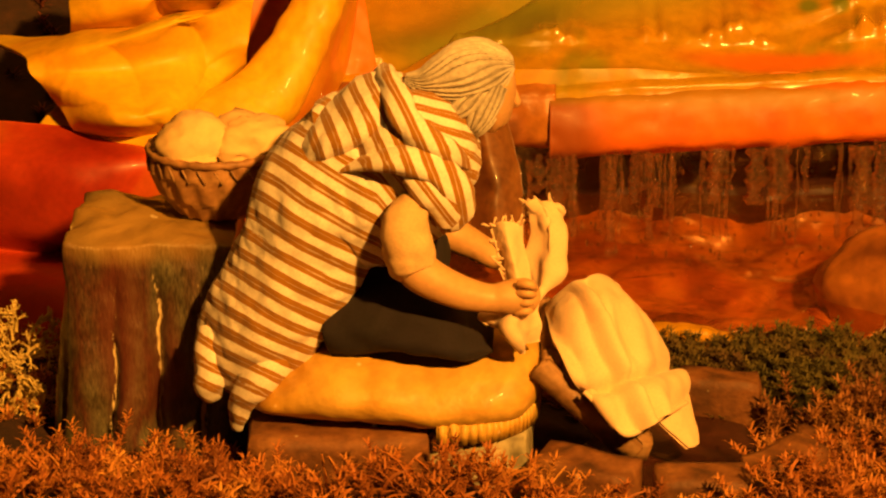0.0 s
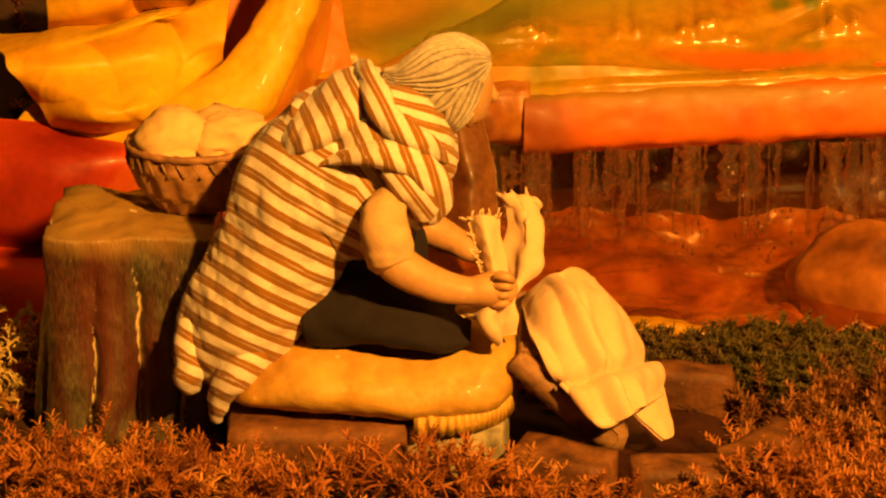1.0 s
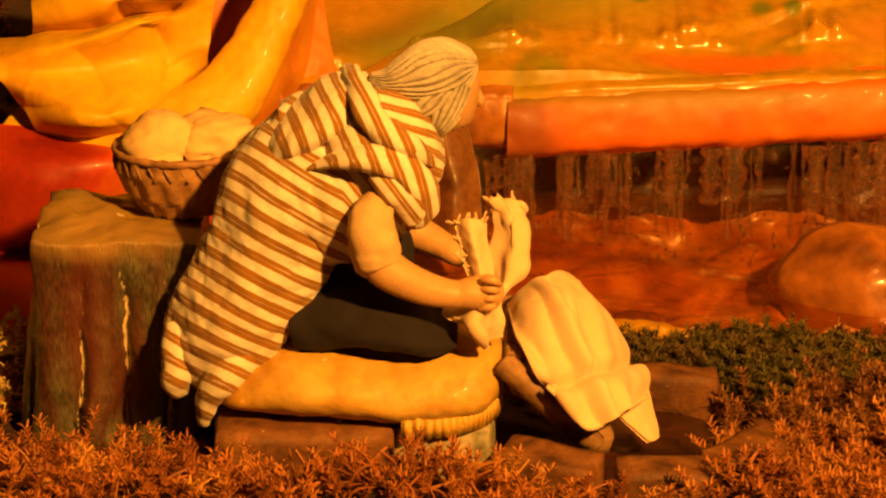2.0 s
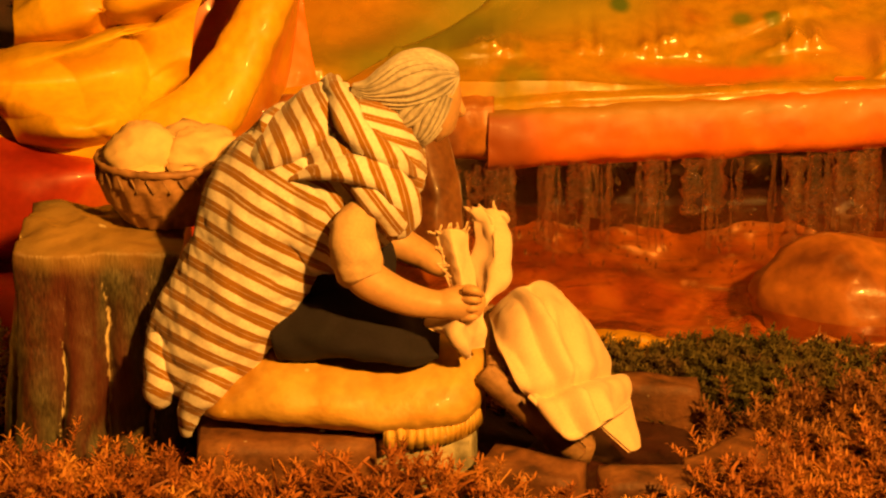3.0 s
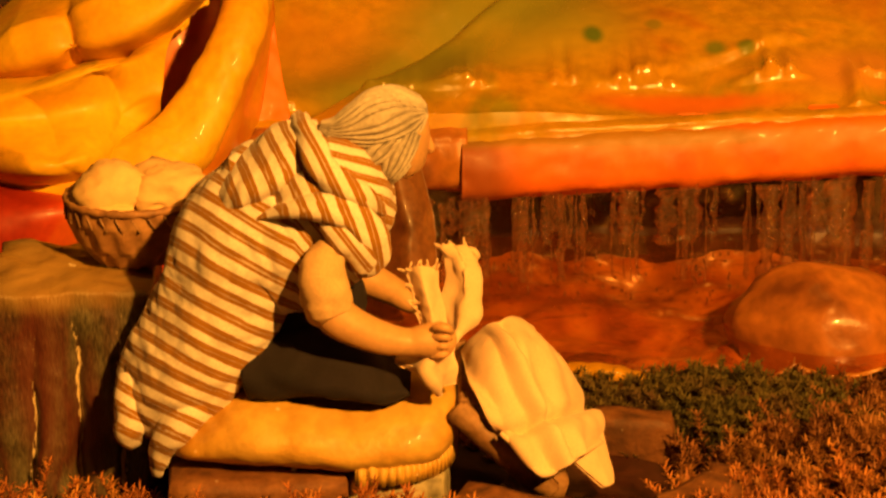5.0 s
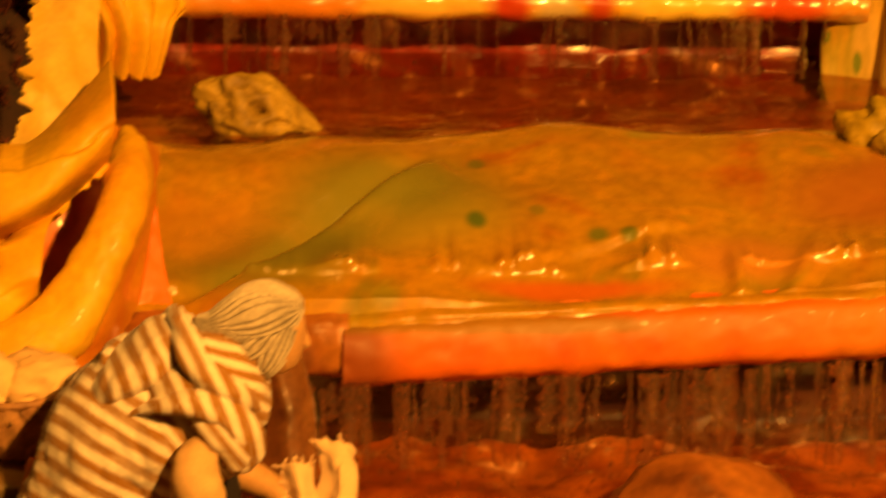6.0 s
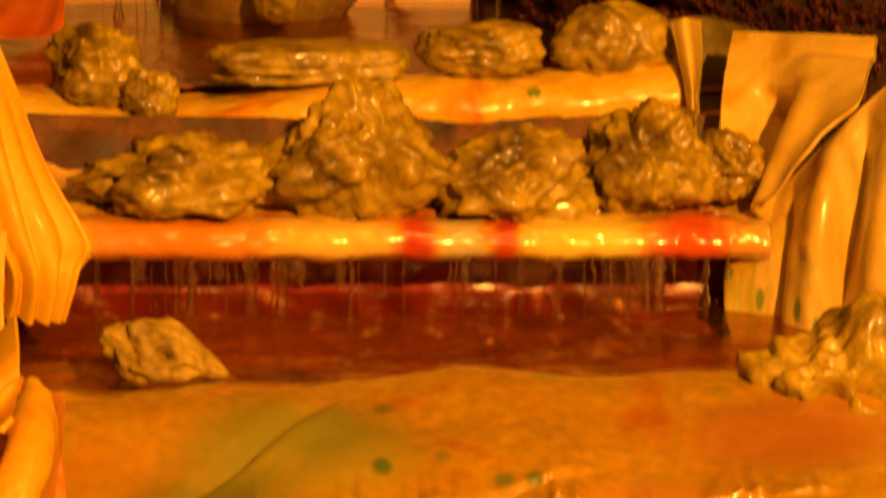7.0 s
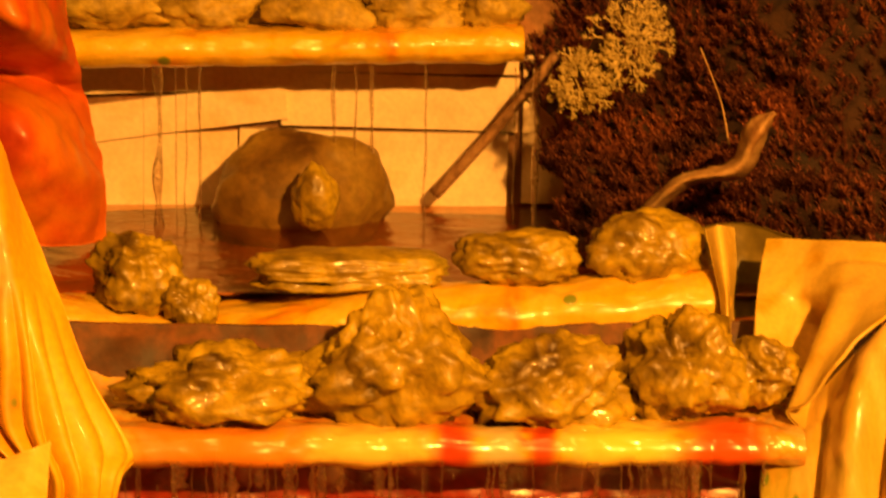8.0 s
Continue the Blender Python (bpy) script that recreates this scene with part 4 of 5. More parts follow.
sheet("right_drape", [[(0.382, 2.050, 0.169), (0.409, 2.020, 0.214), (0.437, 2.000, 0.256), (0.470, 1.990, 0.293), (0.516, 1.980, 0.332)], [(0.379, 2.010, 0.156), (0.403, 1.980, 0.185), (0.431, 1.960, 0.220), (0.464, 1.950, 0.251), (0.509, 1.940, 0.278)], [(0.380, 1.990, 0.137), (0.405, 1.960, 0.152), (0.429, 1.940, 0.170), (0.460, 1.920, 0.196), (0.503, 1.900, 0.214)],
      [(0.385, 1.980, 0.112), (0.409, 1.950, 0.114), (0.434, 1.930, 0.118), (0.464, 1.920, 0.125), (0.508, 1.900, 0.131)]], M_PLEAT,
      "olive and yellow pleated paper hanging beside the middle pool", 140, 90, amp=0.004, scale=12, seed=57, extra=pleats)
sheet("right_lower_rock", [[(0.461, 1.900, 0.107), (0.484, 1.900, 0.115), (0.565, 1.900, 0.123)], [(0.427, 1.750, 0.098), (0.451, 1.750, 0.106), (0.526, 1.750, 0.105)], [(0.396, 1.620, 0.094), (0.413, 1.600, 0.101), (0.486, 1.600, 0.101)], [(0.397, 1.600, 0.061), (0.408, 1.570, 0.073), (0.475, 1.550, 0.080)], [(0.408, 1.620, -0.022), (0.416, 1.580, -0.005), (0.480, 1.550, 0.007)]], M_YELLOW,
      "ochre crumpled paper rock at the end of the ledge", 40, 50, amp=0.012, scale=20, seed=54)

# cliff of crumpled sheets beside the seat
sheet("left_pouch", [[(-0.321, 1.600, 0.118), (-0.254, 1.580, 0.125), (-0.202, 1.570, 0.142), (-0.148, 1.600, 0.154)], [(-0.280, 1.520, 0.132), (-0.231, 1.500, 0.147), (-0.183, 1.500, 0.161), (-0.151, 1.560, 0.152)], [(-0.272, 1.500, 0.127), (-0.226, 1.500, 0.128), (-0.185, 1.510, 0.135), (-0.152, 1.530, 0.135)],
      [(-0.258, 1.500, 0.111), (-0.216, 1.470, 0.118), (-0.180, 1.490, 0.121), (-0.158, 1.550, 0.111)], [(-0.248, 1.490, 0.101), (-0.208, 1.460, 0.114), (-0.181, 1.490, 0.110), (-0.163, 1.560, 0.094)], [(-0.250, 1.520, 0.076), (-0.211, 1.500, 0.087), (-0.182, 1.520, 0.089), (-0.164, 1.570, 0.083)]], M_YELLOW,
      "bright yellow crumpled paper pouch", 110, 100, amp=0.003, scale=13, seed=61, extra=pouch_folds)
sheet("left_top_band", [[(-0.273, 1.660, 0.142), (-0.194, 1.620, 0.181), (-0.158, 1.600, 0.199), (-0.118, 1.620, 0.239)], [(-0.261, 1.580, 0.151), (-0.201, 1.560, 0.172), (-0.154, 1.560, 0.194), (-0.113, 1.580, 0.229)], [(-0.258, 1.560, 0.139), (-0.202, 1.540, 0.156), (-0.153, 1.540, 0.176), (-0.111, 1.570, 0.208)], [(-0.266, 1.600, 0.111), (-0.208, 1.580, 0.129), (-0.158, 1.580, 0.150), (-0.118, 1.600, 0.182)]], M_YELLOW,
      "yellow paper band with a torn upper edge", 110, 50, amp=0.002, scale=10, seed=62, torn=-0.14, extra=band_folds)
sheet("left_back_fold", [[(-0.130, 1.720, 0.264), (-0.129, 1.680, 0.224), (-0.122, 1.650, 0.203), (-0.128, 1.630, 0.186)], [(-0.141, 1.710, 0.262), (-0.139, 1.670, 0.226), (-0.135, 1.640, 0.206), (-0.141, 1.620, 0.182)], [(-0.159, 1.710, 0.255), (-0.157, 1.660, 0.229), (-0.156, 1.630, 0.205), (-0.162, 1.610, 0.176)], [(-0.175, 1.700, 0.257), (-0.175, 1.660, 0.227), (-0.176, 1.630, 0.209), (-0.190, 1.620, 0.155)]], M_BEIGE,
      "pale yellow paper fold with ragged edges", 90, 90, amp=0.005, scale=12, seed=63, torn=0.22)
bm = loft_bm([(p, w, d) for p, w, d in (((-0.111, 1.660, 0.181), 0.006, 0.008), ((-0.107, 1.630, 0.174), 0.013, 0.015), ((-0.107, 1.570, 0.164), 0.014, 0.016), ((-0.122, 1.540, 0.136), 0.016, 0.018), ((-0.141, 1.520, 0.108), 0.019, 0.02), ((-0.171, 1.500, 0.098), 0.017, 0.02), ((-0.213, 1.500, 0.091), 0.015, 0.02), ((-0.261, 1.520, 0.087), 0.015, 0.02))], 60, 150, 0.14, 3, 3, wrinkle=0.0025)
tagged(obj("paper_roll", bm, M_YELLOW, base_of(bm)), "glossy yellow rolled paper fold", "paper rockwork", kind="structure")
sheet("left_inner_fold", [[(-0.2200, 1.660, 0.1554), (-0.1807, 1.650, 0.1582), (-0.1263, 1.660, 0.1554)], [(-0.2194, 1.640, 0.1181), (-0.1768, 1.630, 0.1212), (-0.1329, 1.640, 0.1181)], [(-0.2176, 1.610, 0.0809), (-0.1787, 1.600, 0.0843), (-0.1420, 1.610, 0.0845)], [(-0.2181, 1.600, 0.0443), (-0.1837, 1.600, 0.0444), (-0.1527, 1.600, 0.0444)]], M_FLAME,
      "red and orange paper in the cleft behind the roll", 40, 40, amp=0.006, scale=12, seed=69)
sheet("left_side_fold", [[(-0.120, 1.660, 0.192), (-0.108, 1.680, 0.175), (-0.095, 1.720, 0.157)], [(-0.119, 1.620, 0.161), (-0.104, 1.620, 0.161), (-0.094, 1.670, 0.146)], [(-0.123, 1.600, 0.129), (-0.105, 1.580, 0.139), (-0.098, 1.650, 0.116)], [(-0.137, 1.560, 0.101), (-0.117, 1.560, 0.101), (-0.102, 1.620, 0.079)], [(-0.159, 1.540, 0.066), (-0.134, 1.550, 0.062), (-0.108, 1.600, 0.050)], [(-0.168, 1.530, 0.042), (-0.134, 1.540, 0.031), (-0.105, 1.600, 0.013)]], M_SIDE,
      "golden paper fold running down beside the ledge", 60, 80, amp=0.006, scale=11, seed=64)
sheet("left_red_rock", [[(-0.344, 1.520, 0.097), (-0.272, 1.500, 0.099), (-0.211, 1.500, 0.094), (-0.161, 1.540, 0.084), (-0.120, 1.600, 0.059)], [(-0.337, 1.480, 0.080), (-0.266, 1.460, 0.088), (-0.206, 1.460, 0.089), (-0.158, 1.500, 0.074), (-0.119, 1.580, 0.041)], [(-0.344, 1.500, 0.035), (-0.268, 1.460, 0.051), (-0.224, 1.460, 0.052), (-0.159, 1.500, 0.036), (-0.120, 1.580, 0.004)],
      [(-0.340, 1.480, 0.029), (-0.273, 1.480, 0.026), (-0.228, 1.480, 0.030), (-0.159, 1.500, 0.022), (-0.120, 1.580, -0.014)], [(-0.333, 1.440, 0.018), (-0.263, 1.420, 0.027), (-0.219, 1.420, 0.028), (-0.156, 1.460, 0.011), (-0.119, 1.560, -0.031)], [(-0.333, 1.420, -0.035), (-0.263, 1.400, -0.025), (-0.219, 1.400, -0.024), (-0.155, 1.440, -0.043), (-0.119, 1.540, -0.089)]], M_RED,
      "red and orange crumpled paper rock behind the draped block", 90, 70, amp=0.005, scale=10, seed=66)
sheet("left_orange_web", [[(-0.167, 1.600, 0.087), (-0.134, 1.620, 0.113), (-0.095, 1.660, 0.143)], [(-0.163, 1.580, 0.055), (-0.127, 1.600, 0.070), (-0.087, 1.630, 0.099)], [(-0.147, 1.580, -0.003), (-0.114, 1.600, 0.015), (-0.072, 1.600, 0.055)], [(-0.137, 1.600, -0.064), (-0.094, 1.600, -0.033), (-0.053, 1.600, -0.010)]], M_ORANGE,
      "orange crumpled paper behind the seated doll", 60, 60, amp=0.008, scale=22, seed=67)
bm = sheet_bm([[(-0.033, 1.570, 0.090), (-0.023, 1.565, 0.092), (-0.008, 1.570, 0.086)], [(-0.028, 1.555, 0.071), (-0.018, 1.545, 0.074), (-0.001, 1.555, 0.067)], [(-0.025, 1.540, 0.044), (-0.011, 1.530, 0.048), (0.004, 1.540, 0.041)], [(-0.028, 1.530, 0.013), (-0.011, 1.520, 0.017), (0.005, 1.530, 0.009)]], 24, 30, 0.004, 30, 68)
structure("hanging_strip", bm, M_BROWN_PAPER, "brown-orange paper strip hanging from the ledge", "paper rockwork")


# dark bank of moss closing the view behind the paper
def bank(name, ctrl, material, label, count, seed, spread=0.009):
    rows = [[Vector(p) for p in r] for r in ctrl]
    rng = random.Random(seed)
    bm = grid(lambda u, v: cr([cr(r, u) for r in rows], v) + noise.noise_vector((u * 9, v * 9, seed)) * 0.022, 60, 60)
    ob = structure(name, bm, M_SOIL, label + ", earth under it", "bank")
    spots = [cr([cr(r, u) for r in rows], v) + noise.noise_vector((u * 9, v * 9, seed)) * 0.022 for u, v in ((rng.random(), rng.random()) for _ in range(count))]
    me = sprigs(spots, 0.014, 16, spread, seed, 0.0016)
    me.materials.append(material)
    return tagged(new(name + "_moss", me), label, "moss", kind="stuff")


# added backdrop, its dark moss fills the cave opening
bank("left_cave_backdrop", [[(-0.75, 1.95, 0.50), (-0.40, 2.0, 0.52), (-0.26, 2.1, 0.55)], [(-0.75, 1.80, 0.30), (-0.40, 1.86, 0.30), (-0.225, 2.02, 0.34)], [(-0.75, 1.68, 0.10), (-0.40, 1.74, 0.10), (-0.16, 1.90, 0.14)], [(-0.75, 1.55, -0.05), (-0.40, 1.55, -0.05), (-0.12, 1.62, -0.05)]], M_MOSS_RED,
     "dark red-brown moss bank, added backdrop in the cave opening", 1500, 71)
bank("right_bank", [[(0.235, 2.750, 0.583), (0.384, 2.620, 0.591), (0.509, 2.450, 0.600), (0.668, 2.300, 0.608)], [(0.243, 2.620, 0.458), (0.373, 2.520, 0.468), (0.479, 2.400, 0.480), (0.660, 2.250, 0.496)], [(0.256, 2.560, 0.359), (0.367, 2.460, 0.373), (0.467, 2.320, 0.393), (0.650, 2.200, 0.410)], [(0.263, 2.460, 0.306), (0.333, 2.380, 0.315), (0.438, 2.280, 0.336), (0.639, 2.150, 0.349)], [(0.265, 2.420, 0.252), (0.329, 2.340, 0.268), (0.436, 2.260, 0.287), (0.634, 2.120, 0.287)], [(0.266, 2.400, 0.077), (0.331, 2.320, 0.098), (0.438, 2.240, 0.119), (0.638, 2.100, 0.109)]], M_MOSS_RED,
     "dark red-brown moss bank, added backdrop in the cave opening beside the upper pool", 5200, 72, 0.011)
bank("top_bank", [[(-0.6, 2.9, 0.85), (0.1, 2.9, 0.85), (0.7, 2.9, 0.85)], [(-0.6, 2.75, 0.6), (0.1, 2.75, 0.6), (0.7, 2.75, 0.6)], [(-0.6, 2.68, 0.3), (0.1, 2.68, 0.3), (0.7, 2.68, 0.3)]], M_MOSS_RED, "dark moss bank behind the top ledge", 700, 73)


def lichen(name, label, centre, size, count, seed):
    """A clump of forked reindeer lichen."""
    rng = random.Random(seed)
    verts, faces = [], []

    def twig(p, d, ln, w, depth):
        q = p + d * ln
        side = d.cross(Vector((rng.random(), rng.random(), rng.random()))).normalized() * w
        other = d.cross(side).normalized() * w
        k = len(verts)
        verts.extend([p + side, p - side * 0.5 + other * 0.87, p - side * 0.5 - other * 0.87, q + side * 0.7, q - side * 0.35 + other * 0.6, q - side * 0.35 - other * 0.6])
        faces.extend([(k, k + 1, k + 4, k + 3), (k + 1, k + 2, k + 5, k + 4), (k + 2, k, k + 3, k + 5), (k + 3, k + 4, k + 5)])
        if depth:
            for _ in range(rng.choice((2, 2, 3))):
                e = (d + Vector((rng.uniform(-1, 1), rng.uniform(-1, 1), rng.uniform(-1, 1))) * 0.85).normalized()
                twig(q, e, ln * rng.uniform(0.6, 0.85), w * 0.8, depth - 1)

    c = Vector(centre)
    for _ in range(count):
        d = Vector((rng.uniform(-1, 1), rng.uniform(-1, 0.1), rng.uniform(-1, 1))).normalized()
        twig(c + Vector((d.x * size[0], d.y * size[1], d.z * size[2])) * rng.uniform(0.2, 0.75), d, 0.0062, 0.0010, 4)
    me = bpy.data.meshes.new(name)
    me.from_pydata([v - c for v in verts], [], faces)
    me.materials.append(M_LICHEN)
    ob = new(name, me)
    ob.location = c
    return tagged(ob, label, "lichen")


lichen("lichen_clump", "pale yellow reindeer lichen clump on the dark bank", (0.318, 2.420, 0.440), (0.036, 0.02, 0.040), 90, 81)
lichen("lichen_clump", "pale yellow reindeer lichen tuft hanging on the bank", (0.273, 2.420, 0.406), (0.027, 0.02, 0.030), 60, 82)
lichen("lichen_clump", "pale yellow lichen clump on the moss beside the block", (-0.254, 1.310, 0.034), (0.024, 0.02, 0.034), 50, 83)

sheet_b = sheet_bm([[(0.308, 2.260, 0.318), (0.337, 2.240, 0.352), (0.379, 2.240, 0.364), (0.388, 2.220, 0.397), (0.411, 2.220, 0.408)], [(0.314, 2.230, 0.326), (0.338, 2.210, 0.352), (0.379, 2.210, 0.361), (0.394, 2.200, 0.390), (0.407, 2.200, 0.409)], [(0.326, 2.250, 0.320), (0.351, 2.240, 0.343), (0.393, 2.240, 0.350), (0.405, 2.220, 0.383), (0.410, 2.210, 0.404)]], 40, 10, 0.003, 60, 84)
tagged(obj("curled_bark", sheet_b, M_BARK, base_of(sheet_b)), "curled brown strip of bark on the dark moss", "bark")
branch("twig", [(0.362, 2.300, 0.449), (0.377, 2.280, 0.407), (0.382, 2.260, 0.372)], 0.0006, 0.0008, M_BARK, "thin pale dry stalk in the dark moss", seed=5)
branch("twig", [(0.123, 1.370, 0.012), (0.141, 1.360, 0.009), (0.155, 1.350, 0.008)], 0.0009, 0.0006, M_BARK, "thin dry twig lying on the moss", seed=6)

# ---- block draped in stiff dark cloth, with the basket ----
def block_drape():
    def fn(u, v):
        a = 2 * math.pi * u
        c, s = math.cos(a), math.sin(a)
        k = 1 / max(abs(c), abs(s)) ** 0.95
        if v < 0.32:
            t = v / 0.32
            r, z = t, 0.121 + 0.004 * noise.noise((c * t * 2, s * t * 2, 1)) - 0.002 * t ** 8
        else:
            t = (v - 0.32) / 0.68
            pleat = abs(math.sin(5.5 * a + 0.8 + 0.7 * math.sin(3 * a) + 0.5 * t)) - 0.5
            r = 1.0 + 0.17 * t + (0.20 * pleat + 0.10 * noise.noise((c * 2.6, s * 2.6, 3))) * min(1, t * 1.4)
            r += t * (-0.38 * math.exp(-(((a - 4.80) / 0.07) ** 2)) - 0.22 * math.exp(-(((a - 5.25) / 0.06) ** 2)) + 0.12 * math.exp(-(((a - 4.45) / 0.13) ** 2)))
            z = 0.119 - 0.119 * t
        p = Vector((-0.177 + 0.041 * c * k * r, 1.30 + 0.035 * s * k * r, z))
        return p + noise.noise_vector(p * 40) * 0.002 + noise.noise_vector(p * 130) * 0.0007
    return grid(fn, 260, 110, True)


bm = block_drape()
tagged(obj("draped_block", bm, M_DRAPE, base_of(bm)), "block covered with stiff dark green and maroon cloth", "block")


def basket_parts(c):
    def bowl(u, v):
        a = 2 * math.pi * u
        prof = ((0.019, 0.0), (0.028, 0.011), (0.0335, 0.025), (0.033, 0.033), (0.030, 0.032), (0.026, 0.023), (0.002, 0.018))
        k = v * 6
        i = min(int(k), 5)
        f = k - i
        r = prof[i][0] * (1 - f) + prof[i + 1][0] * f
        z = prof[i][1] * (1 - f) + prof[i + 1][1] * f
        r += 0.0012 * math.sin(a * 16 + (i % 2) * math.pi) * (1 if v < 0.55 else 0)
        return c + Vector((r * math.cos(a), r * 0.85 * math.sin(a), z))
    body = grid(bowl, 96, 36, True)
    basket = tagged(obj("basket", body, M_BASKET, c), "small brown modelled basket holding folded cloths", "basket")
    rim = loft_ring(c + Vector((0, 0, 0.033)), 0.0328, 0.028, 0.0020)
    part("rim", rim, M_BASKET, basket)
    for k in range(26):
        a = 2 * math.pi * k / 26
        p = c + Vector((0.0338 * math.cos(a), 0.0287 * math.sin(a), 0.027))
        part("wicker_strand", box_bm(p, (0.0012, 0.0012, 0.008), Matrix.Rotation(a, 4, "Z") @ Matrix.Rotation(0.5, 4, "X"), 0.0003), M_WOOD, basket)
    return basket


def loft_ring(c, rx, ry, r, n=64, wob=0.0):
    def fn(u, v):
        a, b = 2 * math.pi * u, 2 * math.pi * v
        rr = r * (1 + 0.2 * math.sin(a * 24))
        return c + Vector(((rx + rr * math.cos(b)) * math.cos(a), (ry + rr * math.cos(b)) * math.sin(a), rr * math.sin(b)))
    bm = grid(fn, n, 10, True)
    bmesh.ops.remove_doubles(bm, verts=bm.verts, dist=1e-6)
    return bm


bk = Vector((-0.147, 1.31, 0.121))
basket_parts(bk)
bm = stone_bm(bk + Vector((-0.011, -0.004, 0.0365)), (0.0190, 0.018, 0.0155), 90, 0.2, 0.0, 4, lean=-20)
bun = tagged(obj("folded_cloth", bm, M_BUN, base_of(bm)), "cream rolled cloth bundle in the basket", "cloth")
part("fold", loft_bm([(bk + Vector((-0.021, -0.017, 0.030)), 0.002, 0.003), (bk + Vector((-0.012, -0.020, 0.0325)), 0.0035, 0.005), (bk + Vector((0.002, -0.017, 0.032)), 0.002, 0.003)], 14, 12), M_BUN, bun)
bm = stone_bm(bk + Vector((0.015, 0.000, 0.0355)), (0.0215, 0.018, 0.0125), 91, 0.35, 0.0, 4)
tagged(obj("folded_cloth", bm, M_BUN, base_of(bm)), "cream crumpled cloth bundle in the basket", "cloth")


# ---- the kneeling washer doll: one mesh ----
def doll():
    bm = bmesh.new()

    def span(a, b, depth, y=0.0):
        a, b = Vector(a), Vector(b)
        return ((a + b) / 2 + Vector((0, y, 0)), (a - b).length / 2, depth)

    def tube(rings, slot, nu=28, nv=30, ripple=0.0, stripes=1.0, rip_n=7, seed=0, wrinkle=0.0, weave=None, locks=None):
        loft_bm(rings, nu, nv, ripple, rip_n, seed, stripes, True, bm, slot, wrinkle, weave, locks)

    def cloth(p):
        """Stripes of the mantle run obliquely round the body, steeper over the breast."""
        return (0.43 * p.x + 0.32 * p.y + 0.83 * p.z + 0.70 * max(0.0, p.x + 0.062) + 0.0035 * noise.noise(p * 22)) / 0.0090

    # striped mantle from hem to neck
    tube([span((-0.152, 1.250, 0.068), (-0.125, 1.250, 0.043), 0.012), span((-0.154, 1.250, 0.080), (-0.105, 1.250, 0.057), 0.026), span((-0.147, 1.250, 0.096), (-0.091, 1.250, 0.075), 0.034), span((-0.136, 1.250, 0.117), (-0.077, 1.250, 0.096), 0.037),
          span((-0.128, 1.250, 0.138), (-0.065, 1.250, 0.117), 0.038), span((-0.123, 1.250, 0.158), (-0.053, 1.250, 0.142), 0.038), span((-0.113, 1.250, 0.176), (-0.035, 1.250, 0.140), 0.039), span((-0.092, 1.250, 0.188), (-0.022, 1.250, 0.146), 0.037),
          span((-0.072, 1.250, 0.196), (-0.019, 1.250, 0.168), 0.032), span((-0.060, 1.250, 0.206), (-0.022, 1.250, 0.186), 0.024), span((-0.052, 1.250, 0.208), (-0.030, 1.250, 0.199), 0.012)], 0, 130, 190, 0.05, 17.0, 6, 2, 0.004, cloth)
    # two hanging tails of the mantle
    tube([((-0.143, 1.245, 0.081), 0.008, 0.016), ((-0.144, 1.235, 0.070), 0.0085, 0.012), ((-0.145, 1.235, 0.059), 0.007, 0.008), ((-0.143, 1.240, 0.052), 0.004, 0.004)], 0, 30, 30, 0.05, 3.4, 5, 1, 0.003, cloth)
    tube([((-0.113, 1.235, 0.076), 0.013, 0.018), ((-0.121, 1.225, 0.067), 0.010, 0.014), ((-0.129, 1.225, 0.055), 0.006, 0.008), ((-0.132, 1.230, 0.040), 0.0025, 0.003)], 0, 30, 30, 0.05, 4.4, 5, 2, 0.003, cloth)
    # slack hood behind the neck, its rolled rim, the scarf round the throat and the fold over the upper arm
    steep = lambda p: (0.92 * p.x + 0.30 * p.z + 0.2 * p.y + 0.003 * noise.noise(p * 24)) / 0.0085
    flat = lambda p: (0.30 * p.x + 0.95 * p.z + 0.5 * p.y + 0.004 * noise.noise(p * 24)) / 0.0085
    tube([((-0.0988, 1.245, 0.1741), 0.006, 0.016), ((-0.0878, 1.245, 0.1840), 0.0100, 0.028), ((-0.0743, 1.245, 0.1933), 0.0125, 0.030), ((-0.0635, 1.245, 0.2009), 0.0130, 0.027), ((-0.0557, 1.250, 0.2040), 0.0095, 0.020), ((-0.0511, 1.250, 0.2062), 0.004, 0.010)], 0, 60, 50, 0.05, 1, 5, 4, 0.004, steep)
    tube([((-0.0667, 1.285, 0.1979), 0.002, 0.004), ((-0.0624, 1.265, 0.2068), 0.0040, 0.006), ((-0.0577, 1.238, 0.2131), 0.0058, 0.006), ((-0.0526, 1.220, 0.2095), 0.0068, 0.006), ((-0.0472, 1.212, 0.2013), 0.0072, 0.006), ((-0.0387, 1.210, 0.1938), 0.0062, 0.006), ((-0.0292, 1.214, 0.1876), 0.0050, 0.006), ((-0.0216, 1.226, 0.1776), 0.003, 0.004)], 0, 34, 70, 0.06, 1, 5, 6, 0.003, steep)
    tube([((-0.0491, 1.250, 0.1992), 0.004, 0.012), ((-0.0423, 1.245, 0.1973), 0.0120, 0.026), ((-0.0344, 1.245, 0.1897), 0.0130, 0.028), ((-0.0273, 1.245, 0.1792), 0.0115, 0.026), ((-0.0231, 1.245, 0.1689), 0.0085, 0.020), ((-0.0210, 1.245, 0.1612), 0.003, 0.008)], 0, 60, 50, 0.06, 1, 5, 9, 0.004, flat)
